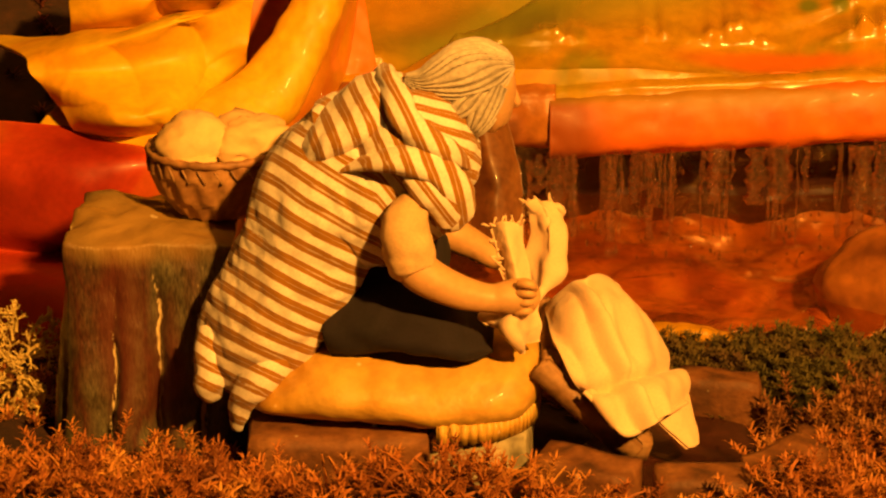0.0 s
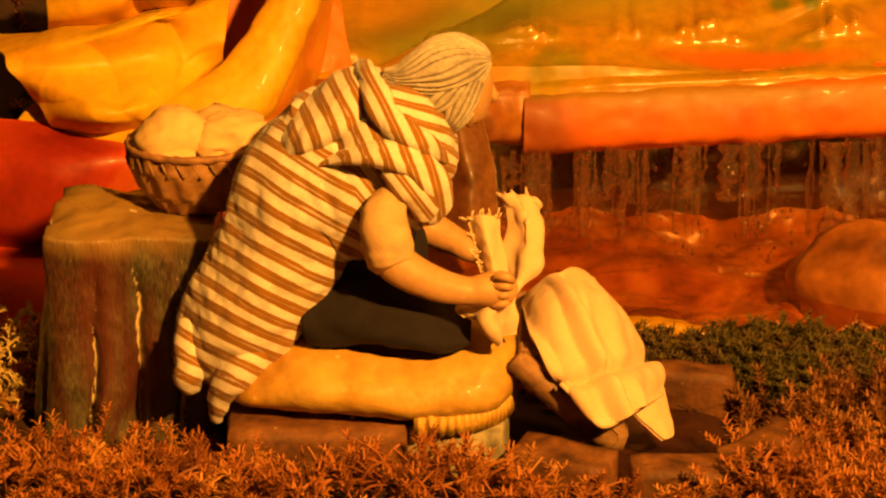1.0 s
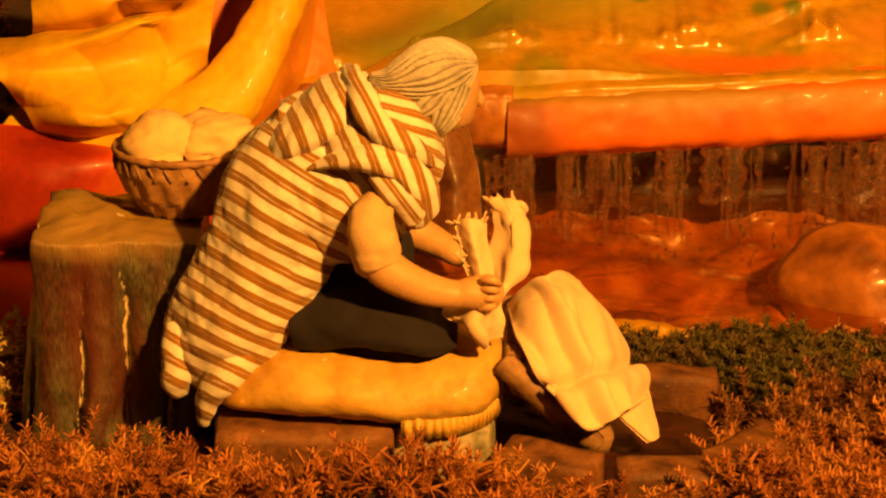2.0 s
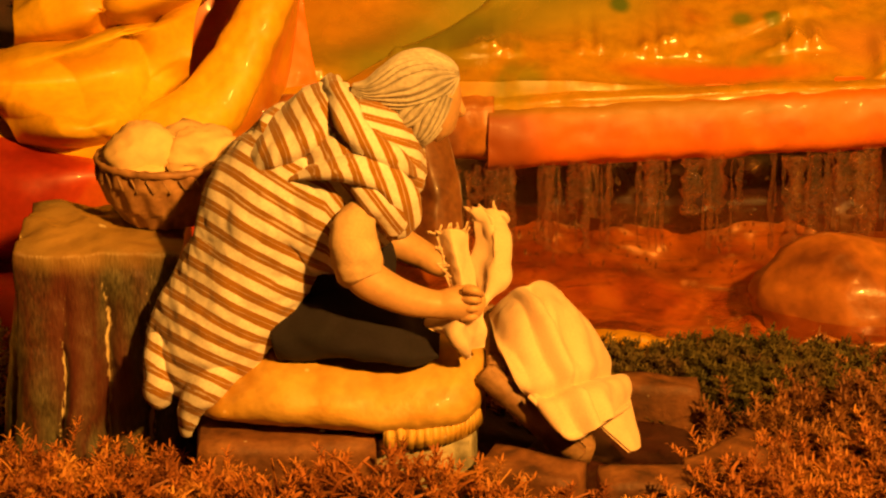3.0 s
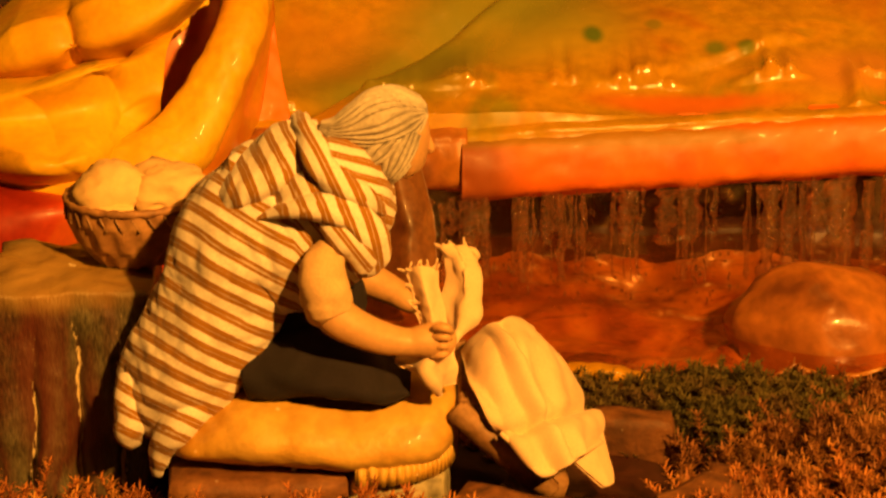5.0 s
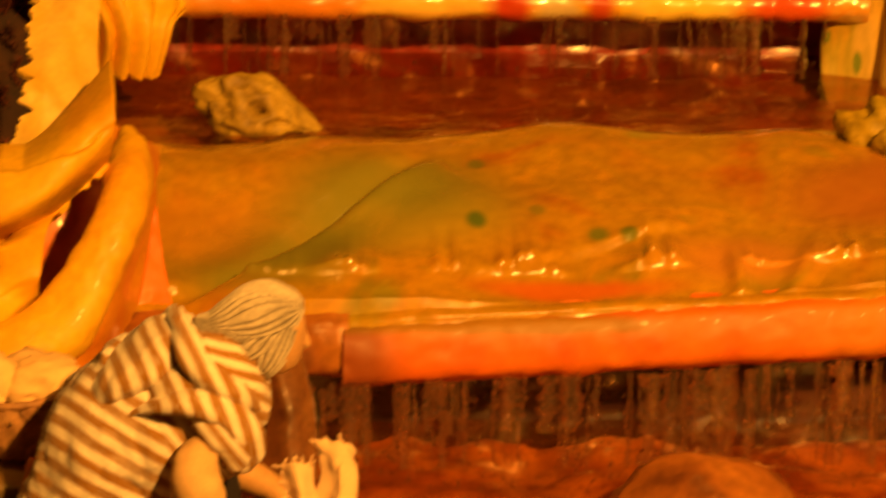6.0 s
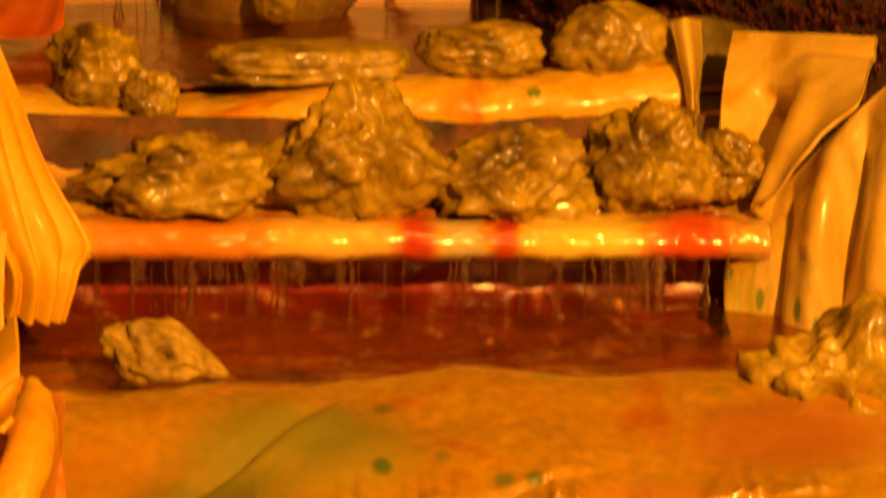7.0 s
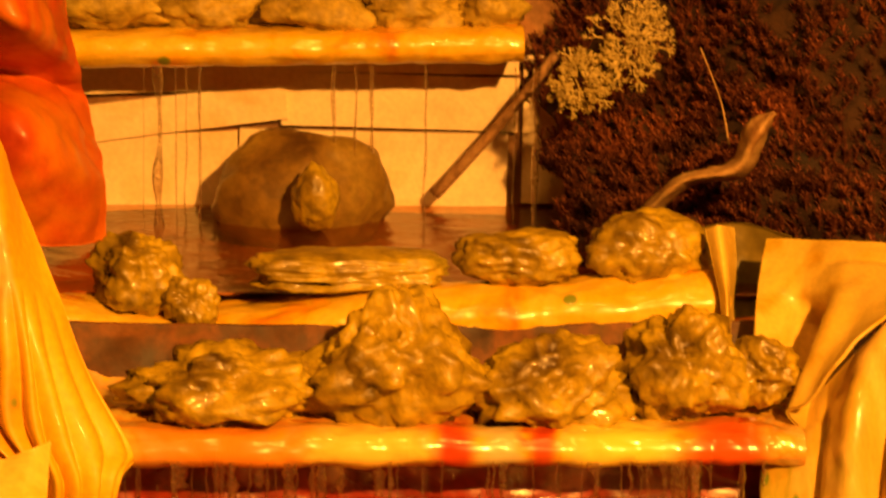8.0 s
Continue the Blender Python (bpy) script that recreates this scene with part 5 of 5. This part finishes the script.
    tube([((-0.0827, 1.222, 0.1741), 0.001, 0.003), ((-0.0663, 1.213, 0.1824), 0.0035, 0.006), ((-0.0505, 1.209, 0.1856), 0.0060, 0.008), ((-0.0375, 1.209, 0.1811), 0.0075, 0.009), ((-0.0272, 1.212, 0.1716), 0.0085, 0.010), ((-0.0247, 1.216, 0.1609), 0.0080, 0.009), ((-0.0285, 1.218, 0.1524), 0.0065, 0.007), ((-0.0328, 1.220, 0.1482), 0.003, 0.004)], 0, 40, 60, 0.06, 1, 4, 7, 0.003, steep)
    tube([((-0.0455, 1.214, 0.1770), 0.006, 0.008), ((-0.0376, 1.210, 0.1730), 0.0110, 0.010), ((-0.0312, 1.212, 0.1624), 0.0085, 0.010), ((-0.0305, 1.214, 0.1540), 0.0060, 0.008)], 0, 34, 34, 0.05, 1, 4, 8, 0.003, cloth)
    tube([((-0.0701, 1.235, 0.1777), 0.006, 0.014), ((-0.0579, 1.232, 0.1878), 0.0125, 0.020), ((-0.0459, 1.230, 0.1880), 0.0135, 0.020), ((-0.0355, 1.232, 0.1788), 0.010, 0.016), ((-0.0298, 1.235, 0.1692), 0.004, 0.008)], 0, 44, 40, 0.04, 1, 5, 5, 0.003, steep)
    # dark skirt over the knees
    tube([((-0.081, 1.250, 0.093), 0.020, 0.034), ((-0.059, 1.245, 0.097), 0.0185, 0.036), ((-0.039, 1.240, 0.096), 0.0155, 0.036), ((-0.023, 1.240, 0.090), 0.0105, 0.034), ((-0.009, 1.240, 0.088), 0.004, 0.028)], 1, 46, 40, 0.06, 1, 5, 3, 0.005)
    tube([((-0.079, 1.260, 0.092), 0.03, 0.03), ((-0.062, 1.260, 0.104), 0.034, 0.03), ((-0.048, 1.260, 0.110), 0.028, 0.026), ((-0.037, 1.260, 0.104), 0.012, 0.02)], 1, 24, 16)
    # near arm: short sleeve with a cuff, bare forearm, fist
    tube([((-0.0451, 1.212, 0.1624), 0.0085, 0.010), ((-0.0481, 1.206, 0.1563), 0.0110, 0.011), ((-0.0482, 1.203, 0.1476), 0.0125, 0.012), ((-0.0467, 1.203, 0.1391), 0.0122, 0.012), ((-0.0460, 1.203, 0.1357), 0.0115, 0.0112), ((-0.0452, 1.203, 0.1346), 0.008, 0.008)], 2, 40, 40, 0.03, 1, 5, 1, 0.004)
    tube([((-0.0463, 1.205, 0.1372), 0.0088, 0.010), ((-0.0426, 1.203, 0.1329), 0.0096, 0.0095), ((-0.0340, 1.203, 0.1272), 0.0088, 0.009), ((-0.0222, 1.205, 0.1212), 0.0078, 0.008), ((-0.0103, 1.207, 0.1181), 0.0066, 0.007), ((-0.0032, 1.208, 0.1182), 0.0074, 0.008), ((0.0037, 1.210, 0.1180), 0.0086, 0.009), ((0.0090, 1.212, 0.1166), 0.0070, 0.008), ((0.0112, 1.213, 0.1156), 0.002, 0.003)], 3, 30, 60)
    for k in range(4):
        f = k / 3
        tube([(Vector((0.0029, 1.203, 0.1272)).lerp(Vector((0.0016, 1.205, 0.1120)), f), 0.0018, 0.0020), (Vector((0.0081, 1.200, 0.1279)).lerp(Vector((0.0063, 1.203, 0.1135)), f), 0.0021, 0.0023), (Vector((0.0111, 1.206, 0.1237)).lerp(Vector((0.0095, 1.207, 0.1129)), f), 0.0013, 0.0015)], 3, 10, 10)
    # far arm
    tube([((-0.0401, 1.285, 0.1268), 0.008, 0.010), ((-0.0291, 1.285, 0.1184), 0.0085, 0.009), ((-0.0173, 1.280, 0.1138), 0.0070, 0.008), ((-0.0081, 1.275, 0.1104), 0.0062, 0.007), ((-0.0025, 1.270, 0.1089), 0.003, 0.004)], 3, 22, 30)
    # neck and plain head bent forward
    tube([((-0.0319, 1.250, 0.1831), 0.010, 0.012), ((-0.0252, 1.250, 0.1893), 0.0100, 0.011), ((-0.0171, 1.250, 0.1964), 0.0105, 0.011)], 3, 20, 10)
    tube([((-0.0072, 1.250, 0.1859), 0.0016, 0.003), ((-0.0086, 1.250, 0.1876), 0.0052, 0.0065), ((-0.0088, 1.250, 0.1922), 0.0075, 0.0095), ((-0.0085, 1.250, 0.1984), 0.0088, 0.0115), ((-0.0075, 1.250, 0.2062), 0.0088, 0.012), ((-0.0075, 1.250, 0.2124), 0.0075, 0.011), ((-0.0085, 1.250, 0.2169), 0.004, 0.006)], 3, 34, 40)
    tube([((-0.0000, 1.250, 0.2062), 0.0010, 0.0018), ((0.0011, 1.250, 0.2006), 0.0021, 0.0024), ((0.0013, 1.250, 0.1984), 0.0020, 0.0024), ((-0.0013, 1.250, 0.1975), 0.0008, 0.0012)], 3, 10, 10)
    tube([((-0.0027, 1.250, 0.1947), 0.0006, 0.002), ((-0.0021, 1.250, 0.1936), 0.0013, 0.0034), ((-0.0027, 1.250, 0.1913), 0.0012, 0.0032), ((-0.0035, 1.250, 0.1899), 0.0006, 0.002)], 3, 10, 8)
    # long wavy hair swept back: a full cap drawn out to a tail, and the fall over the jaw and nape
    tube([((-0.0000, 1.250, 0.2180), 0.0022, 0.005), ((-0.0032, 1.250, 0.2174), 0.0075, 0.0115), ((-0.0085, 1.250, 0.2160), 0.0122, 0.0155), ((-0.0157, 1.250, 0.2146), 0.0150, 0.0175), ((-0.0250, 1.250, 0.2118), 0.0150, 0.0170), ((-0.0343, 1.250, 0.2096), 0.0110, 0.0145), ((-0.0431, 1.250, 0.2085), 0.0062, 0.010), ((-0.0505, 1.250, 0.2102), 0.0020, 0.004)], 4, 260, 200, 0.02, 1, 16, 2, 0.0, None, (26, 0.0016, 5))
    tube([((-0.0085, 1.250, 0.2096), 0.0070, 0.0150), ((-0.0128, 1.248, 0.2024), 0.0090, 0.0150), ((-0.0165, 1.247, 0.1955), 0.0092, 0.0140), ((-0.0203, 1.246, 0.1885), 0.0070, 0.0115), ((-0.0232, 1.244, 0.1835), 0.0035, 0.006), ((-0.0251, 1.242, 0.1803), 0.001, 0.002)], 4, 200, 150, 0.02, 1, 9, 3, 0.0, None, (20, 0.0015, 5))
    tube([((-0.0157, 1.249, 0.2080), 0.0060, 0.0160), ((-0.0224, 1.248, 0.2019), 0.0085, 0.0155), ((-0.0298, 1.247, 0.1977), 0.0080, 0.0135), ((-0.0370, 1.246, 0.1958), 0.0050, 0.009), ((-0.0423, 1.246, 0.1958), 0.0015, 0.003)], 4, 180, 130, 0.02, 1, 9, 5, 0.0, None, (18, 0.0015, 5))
    return bm


bm = doll()
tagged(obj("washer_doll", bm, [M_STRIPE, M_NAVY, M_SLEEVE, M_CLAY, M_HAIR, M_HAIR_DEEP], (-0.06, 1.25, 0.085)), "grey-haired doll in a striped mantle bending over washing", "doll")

# ---- seat cushion and its bricks ----
bm = loft_bm([((x, 1.25, (t + q) / 2), (t - q) / 2, d) for x, t, q, d in ((-0.126, 0.057, 0.050, 0.022), (-0.118, 0.066, 0.047, 0.036), (-0.100, 0.078, 0.046, 0.045), (-0.080, 0.086, 0.045, 0.050), (-0.040, 0.083, 0.043, 0.053), (-0.012, 0.086, 0.043, 0.052), (0.004, 0.085, 0.045, 0.046), (0.011, 0.078, 0.050, 0.034), (0.013, 0.070, 0.058, 0.018))], 60, 80, 0.02, 5, 2, wrinkle=0.0025)
seat = tagged(obj("cushion", bm, M_CUSHION, (-0.056, 1.25, 0.045)), "tan glazed kneeling cushion with a fringed hem on bricks", "cushion")
for k in range(22):
    a = -1.45 + 1.5 * k / 21
    p = Vector((-0.050 + 0.062 * math.copysign(abs(math.cos(a)) ** 0.6, math.cos(a)), 1.25 + 0.0495 * math.copysign(abs(math.sin(a)) ** 0.6, math.sin(a)), 0.0505 + 0.002 * math.cos(a)))
    part("fringe", box_bm(p, (0.004, 0.0052, 0.0115), Matrix.Rotation(a, 4, "Z") @ Matrix.Rotation(0.10 * math.sin(k * 2.1), 4, "X"), 0.0011), M_CUSHION, seat)


def brick(name, centre, size, turn, material, label, group, seed):
    bm = box_bm(centre, size, Matrix.Rotation(radians(turn), 4, "Z"), 0, 0.003, seed, cuts=5)
    bmesh.ops.smooth_vert(bm, verts=bm.verts, factor=0.5, use_axis_x=True, use_axis_y=True, use_axis_z=True)
    return tagged(obj(name, bm, material, base_of(bm)), label, "brick", group)


SUP = "bricks under the cushion"
brick("brick", (-0.083, 1.235, 0.034), (0.088, 0.075, 0.028), 2, M_BRICK, "chipped brown brick under the cushion", SUP, 1)
brick("brick", (-0.078, 1.232, 0.012), (0.075, 0.08, 0.022), -1, M_BRICK, "chipped brown lower brick", SUP, 2)
brick("pale_stone", (-0.016, 1.242, 0.024), (0.052, 0.07, 0.046), -4, M_PLASTER, "pale chipped plaster stone under the cushion", SUP, 3)

# ---- washing board, wet linen and the little basin ----
low, high = Vector((0.059, 1.215, 0.038)), Vector((0.015, 1.215, 0.081))
low.y = high.y = 1.25
run = low - high
slope = Matrix.Rotation(math.atan2(-run.z, run.x), 4, "Y")
mid = (low + high) / 2
up = Vector((-run.z, 0, run.x)).normalized()
bd = tagged(new("washing_board"), "worn wooden washing board leaning in the basin", "board")
bd.location = low + Vector((0, 0, -0.006))
part("plank", box_bm(mid, (run.length, 0.072, 0.006), slope, 0.0015), M_WOOD, bd)
for y in (-0.037, 0.037):
    part("side_rail", box_bm(mid + Vector((0, y, 0)) - up * 0.002, (run.length + 0.004, 0.007, 0.012), slope, 0.0015), M_WOOD, bd)
for k in range(6):
    part("ridge", box_bm(high.lerp(low, 0.1 + 0.16 * k) + up * 0.003, (0.004, 0.066, 0.004), slope, 0.001), M_WOOD, bd)
part("foot", box_bm(low + Vector((-0.002, -0.012, -0.008)), (0.020, 0.016, 0.014), Matrix.Rotation(0.3, 4, "Y"), 0.002), M_WOOD, bd)

cl = sheet_bm([[(0.0173, 1.270, 0.0848), (0.0265, 1.262, 0.1002), (0.0406, 1.270, 0.1020), (0.0509, 1.285, 0.0921)], [(0.0167, 1.245, 0.0895), (0.0316, 1.240, 0.1006), (0.0483, 1.250, 0.0978), (0.0622, 1.280, 0.0790)], [(0.0200, 1.225, 0.0864), (0.0353, 1.220, 0.0916), (0.0534, 1.235, 0.0850), (0.0734, 1.275, 0.0658)],
      [(0.0257, 1.210, 0.0813), (0.0419, 1.210, 0.0784), (0.0614, 1.225, 0.0716), (0.0844, 1.265, 0.0558)], [(0.0337, 1.203, 0.0728), (0.0470, 1.200, 0.0677), (0.0652, 1.215, 0.0613), (0.0851, 1.255, 0.0481)], [(0.0431, 1.200, 0.0642), (0.0537, 1.195, 0.0547), (0.0678, 1.210, 0.0547), (0.0842, 1.245, 0.0479)]], 110, 110, 0.0025, 24, 95, 0.0016,
      extra=lambda p, u, v: min(1, 3 * v) * (0.009 * math.exp(-(((u - 0.40 - 0.14 * v) / 0.05) ** 2)) - 0.012 * math.exp(-(((u - 0.52 - 0.12 * v) / 0.045) ** 2)) + 0.004 * math.exp(-(((u - 0.80 + 0.1 * v) / 0.05) ** 2)) - 0.007 * math.exp(-(((v - 0.78 + 0.25 * u) / 0.05) ** 2)) + 0.004 * noise.noise((u * 5, v * 3, 2))))
linen = tagged(obj("wet_linen", cl, M_LINEN, base_of(cl)), "cream linen cloth spread over the washing board", "cloth")
hc = sheet_bm([[(0.0038, 1.252, 0.1490), (0.0113, 1.246, 0.1519), (0.0195, 1.250, 0.1469)], [(0.0103, 1.250, 0.1446), (0.0167, 1.242, 0.1465), (0.0211, 1.250, 0.1399)], [(0.0103, 1.246, 0.1377), (0.0177, 1.234, 0.1410), (0.0241, 1.246, 0.1334)], [(0.0081, 1.240, 0.1293), (0.0171, 1.226, 0.1327), (0.0260, 1.240, 0.1241)], [(0.0059, 1.235, 0.1203), (0.0155, 1.222, 0.1233), (0.0262, 1.236, 0.1164)], [(0.0016, 1.228, 0.1101), (0.0101, 1.216, 0.1143), (0.0199, 1.230, 0.1136)], [(-0.0150, 1.216, 0.1050), (-0.0005, 1.206, 0.1064), (0.0140, 1.222, 0.1068)], [(-0.0051, 1.214, 0.0989), (0.0029, 1.206, 0.0983), (0.0140, 1.220, 0.0986)], [(0.0016, 1.216, 0.0898), (0.0056, 1.210, 0.0901), (0.0124, 1.220, 0.0910)]], 50, 90, 0.004, 30, 96, 0.0014,
      extra=lambda p, u, v: 0.003 * math.sin(9 * u + 4 * v) + 0.003 * noise.noise((u * 4, v * 5, 7)))
part("flap", sheet_bm([[(0.0652, 1.240, 0.0481), (0.0767, 1.250, 0.0495), (0.0849, 1.262, 0.0517)], [(0.0721, 1.238, 0.0399), (0.0809, 1.246, 0.0401), (0.0880, 1.258, 0.0387)], [(0.0813, 1.236, 0.0317), (0.0864, 1.242, 0.0303), (0.0912, 1.252, 0.0292)], [(0.0853, 1.236, 0.0277), (0.0883, 1.240, 0.0263), (0.0915, 1.246, 0.0253)]], 30, 30, 0.002, 30, 98, 0.0016), M_LINEN, linen)
part("hem", loft_bm([((0.0337, 1.202, 0.0732), 0.0012, 0.0012), ((0.0438, 1.199, 0.0640), 0.0014, 0.0014), ((0.0537, 1.194, 0.0552), 0.0014, 0.0014), ((0.0677, 1.209, 0.0552), 0.0014, 0.0014), ((0.0842, 1.244, 0.0483), 0.0012, 0.0012)], 8, 50, 0.1, 3, 1), M_LINEN, linen)
held = tagged(obj("held_cloth", hc, M_LINEN, base_of(hc)), "cream cloth strip with frayed ends in the doll's fists", "cloth")
part("end", sheet_bm([[(-0.0123, 1.232, 0.1435), (-0.0043, 1.226, 0.1493), (0.0048, 1.232, 0.1447)], [(-0.0085, 1.228, 0.1382), (-0.0021, 1.219, 0.1424), (0.0059, 1.228, 0.1376)], [(-0.0059, 1.222, 0.1308), (0.0005, 1.213, 0.1339), (0.0075, 1.222, 0.1303)], [(-0.0032, 1.216, 0.1235), (0.0026, 1.209, 0.1253), (0.0090, 1.216, 0.1235)]], 34, 40, 0.003, 40, 97, 0.0014), M_LINEN, held)
rng = random.Random(4)
for a, b in (((-0.0118, 1.230, 0.1443), (0.0043, 1.230, 0.1460)), ((0.0043, 1.250, 0.1495), (0.0192, 1.250, 0.1475)), ((-0.0042, 1.214, 0.1255), (-0.0085, 1.226, 0.1399))):
    for k in range(14):
        p = Vector(a).lerp(Vector(b), k / 13)
        q = p + Vector((rng.uniform(-0.004, 0.002), rng.uniform(-0.003, 0.001), rng.uniform(0.0, 0.006)))
        part("thread", loft_bm([(p - (q - p) * 0.3, 0.0004, 0.0004), (p, 0.0004, 0.0004), (q, 0.0002, 0.0002)], 5, 4), M_LINEN, held)

RING = "bricks round the little basin"
for k, (x, y, turn, w) in enumerate(((0.036, 1.185, -24, 0.05), (0.088, 1.172, 2, 0.046), (0.128, 1.195, 38, 0.04), (0.145, 1.235, 75, 0.04), (0.105, 1.315, -8, 0.045), (0.06, 1.318, 6, 0.045))):
    brick("brick", (x, y, 0.032 if y < 1.2 else 0.016), (w, 0.022, 0.030), turn, M_BRICK, "small red-brown brick of the basin rim", RING, 11 + k)
bm = grid(lambda u, v: Vector((0.085 + 0.055 * v * math.cos(2 * math.pi * u), 1.245 + 0.06 * v * math.sin(2 * math.pi * u), 0.012 + 0.0008 * noise.noise((u * 9, v * 6, 1)))), 48, 10, True)
tagged(obj("basin_water", bm, M_DARK, (0.085, 1.245, 0.01)), "dark water in the little basin", "water", kind="structure")


# loose drops added for glints where the water falls
def drops(name, label, x0, x1, y0, y1, z0, z1, count, seed):
    rng = random.Random(seed)
    bm = bmesh.new()
    for _ in range(count):
        c = Vector((rng.uniform(x0, x1), rng.uniform(y0, y1), z0 + (z1 - z0) * rng.random() ** 2))
        bmesh.ops.create_icosphere(bm, subdivisions=1, radius=rng.uniform(0.0005, 0.0011), matrix=Matrix.Translation(c) @ Matrix.Diagonal((1, 1, rng.choice((1.0, 1.5, 3.0)), 1)))
    me = bpy.data.meshes.new(name)
    bm.to_mesh(me)
    bm.free()
    me.materials.append(W_FALL)
    me.shade_smooth()
    return tagged(new(name, me), label, "water", kind="stuff")


drops("water_drops", "water drops added for glints below the lowest ledge", 0.0, 0.38, 1.535, 1.578, 0.0, 0.050, 260, 7)
drops("water_drops", "water drops added for glints below the middle ledge", -0.09, 0.36, 1.945, 1.974, 0.139, 0.180, 120, 8)
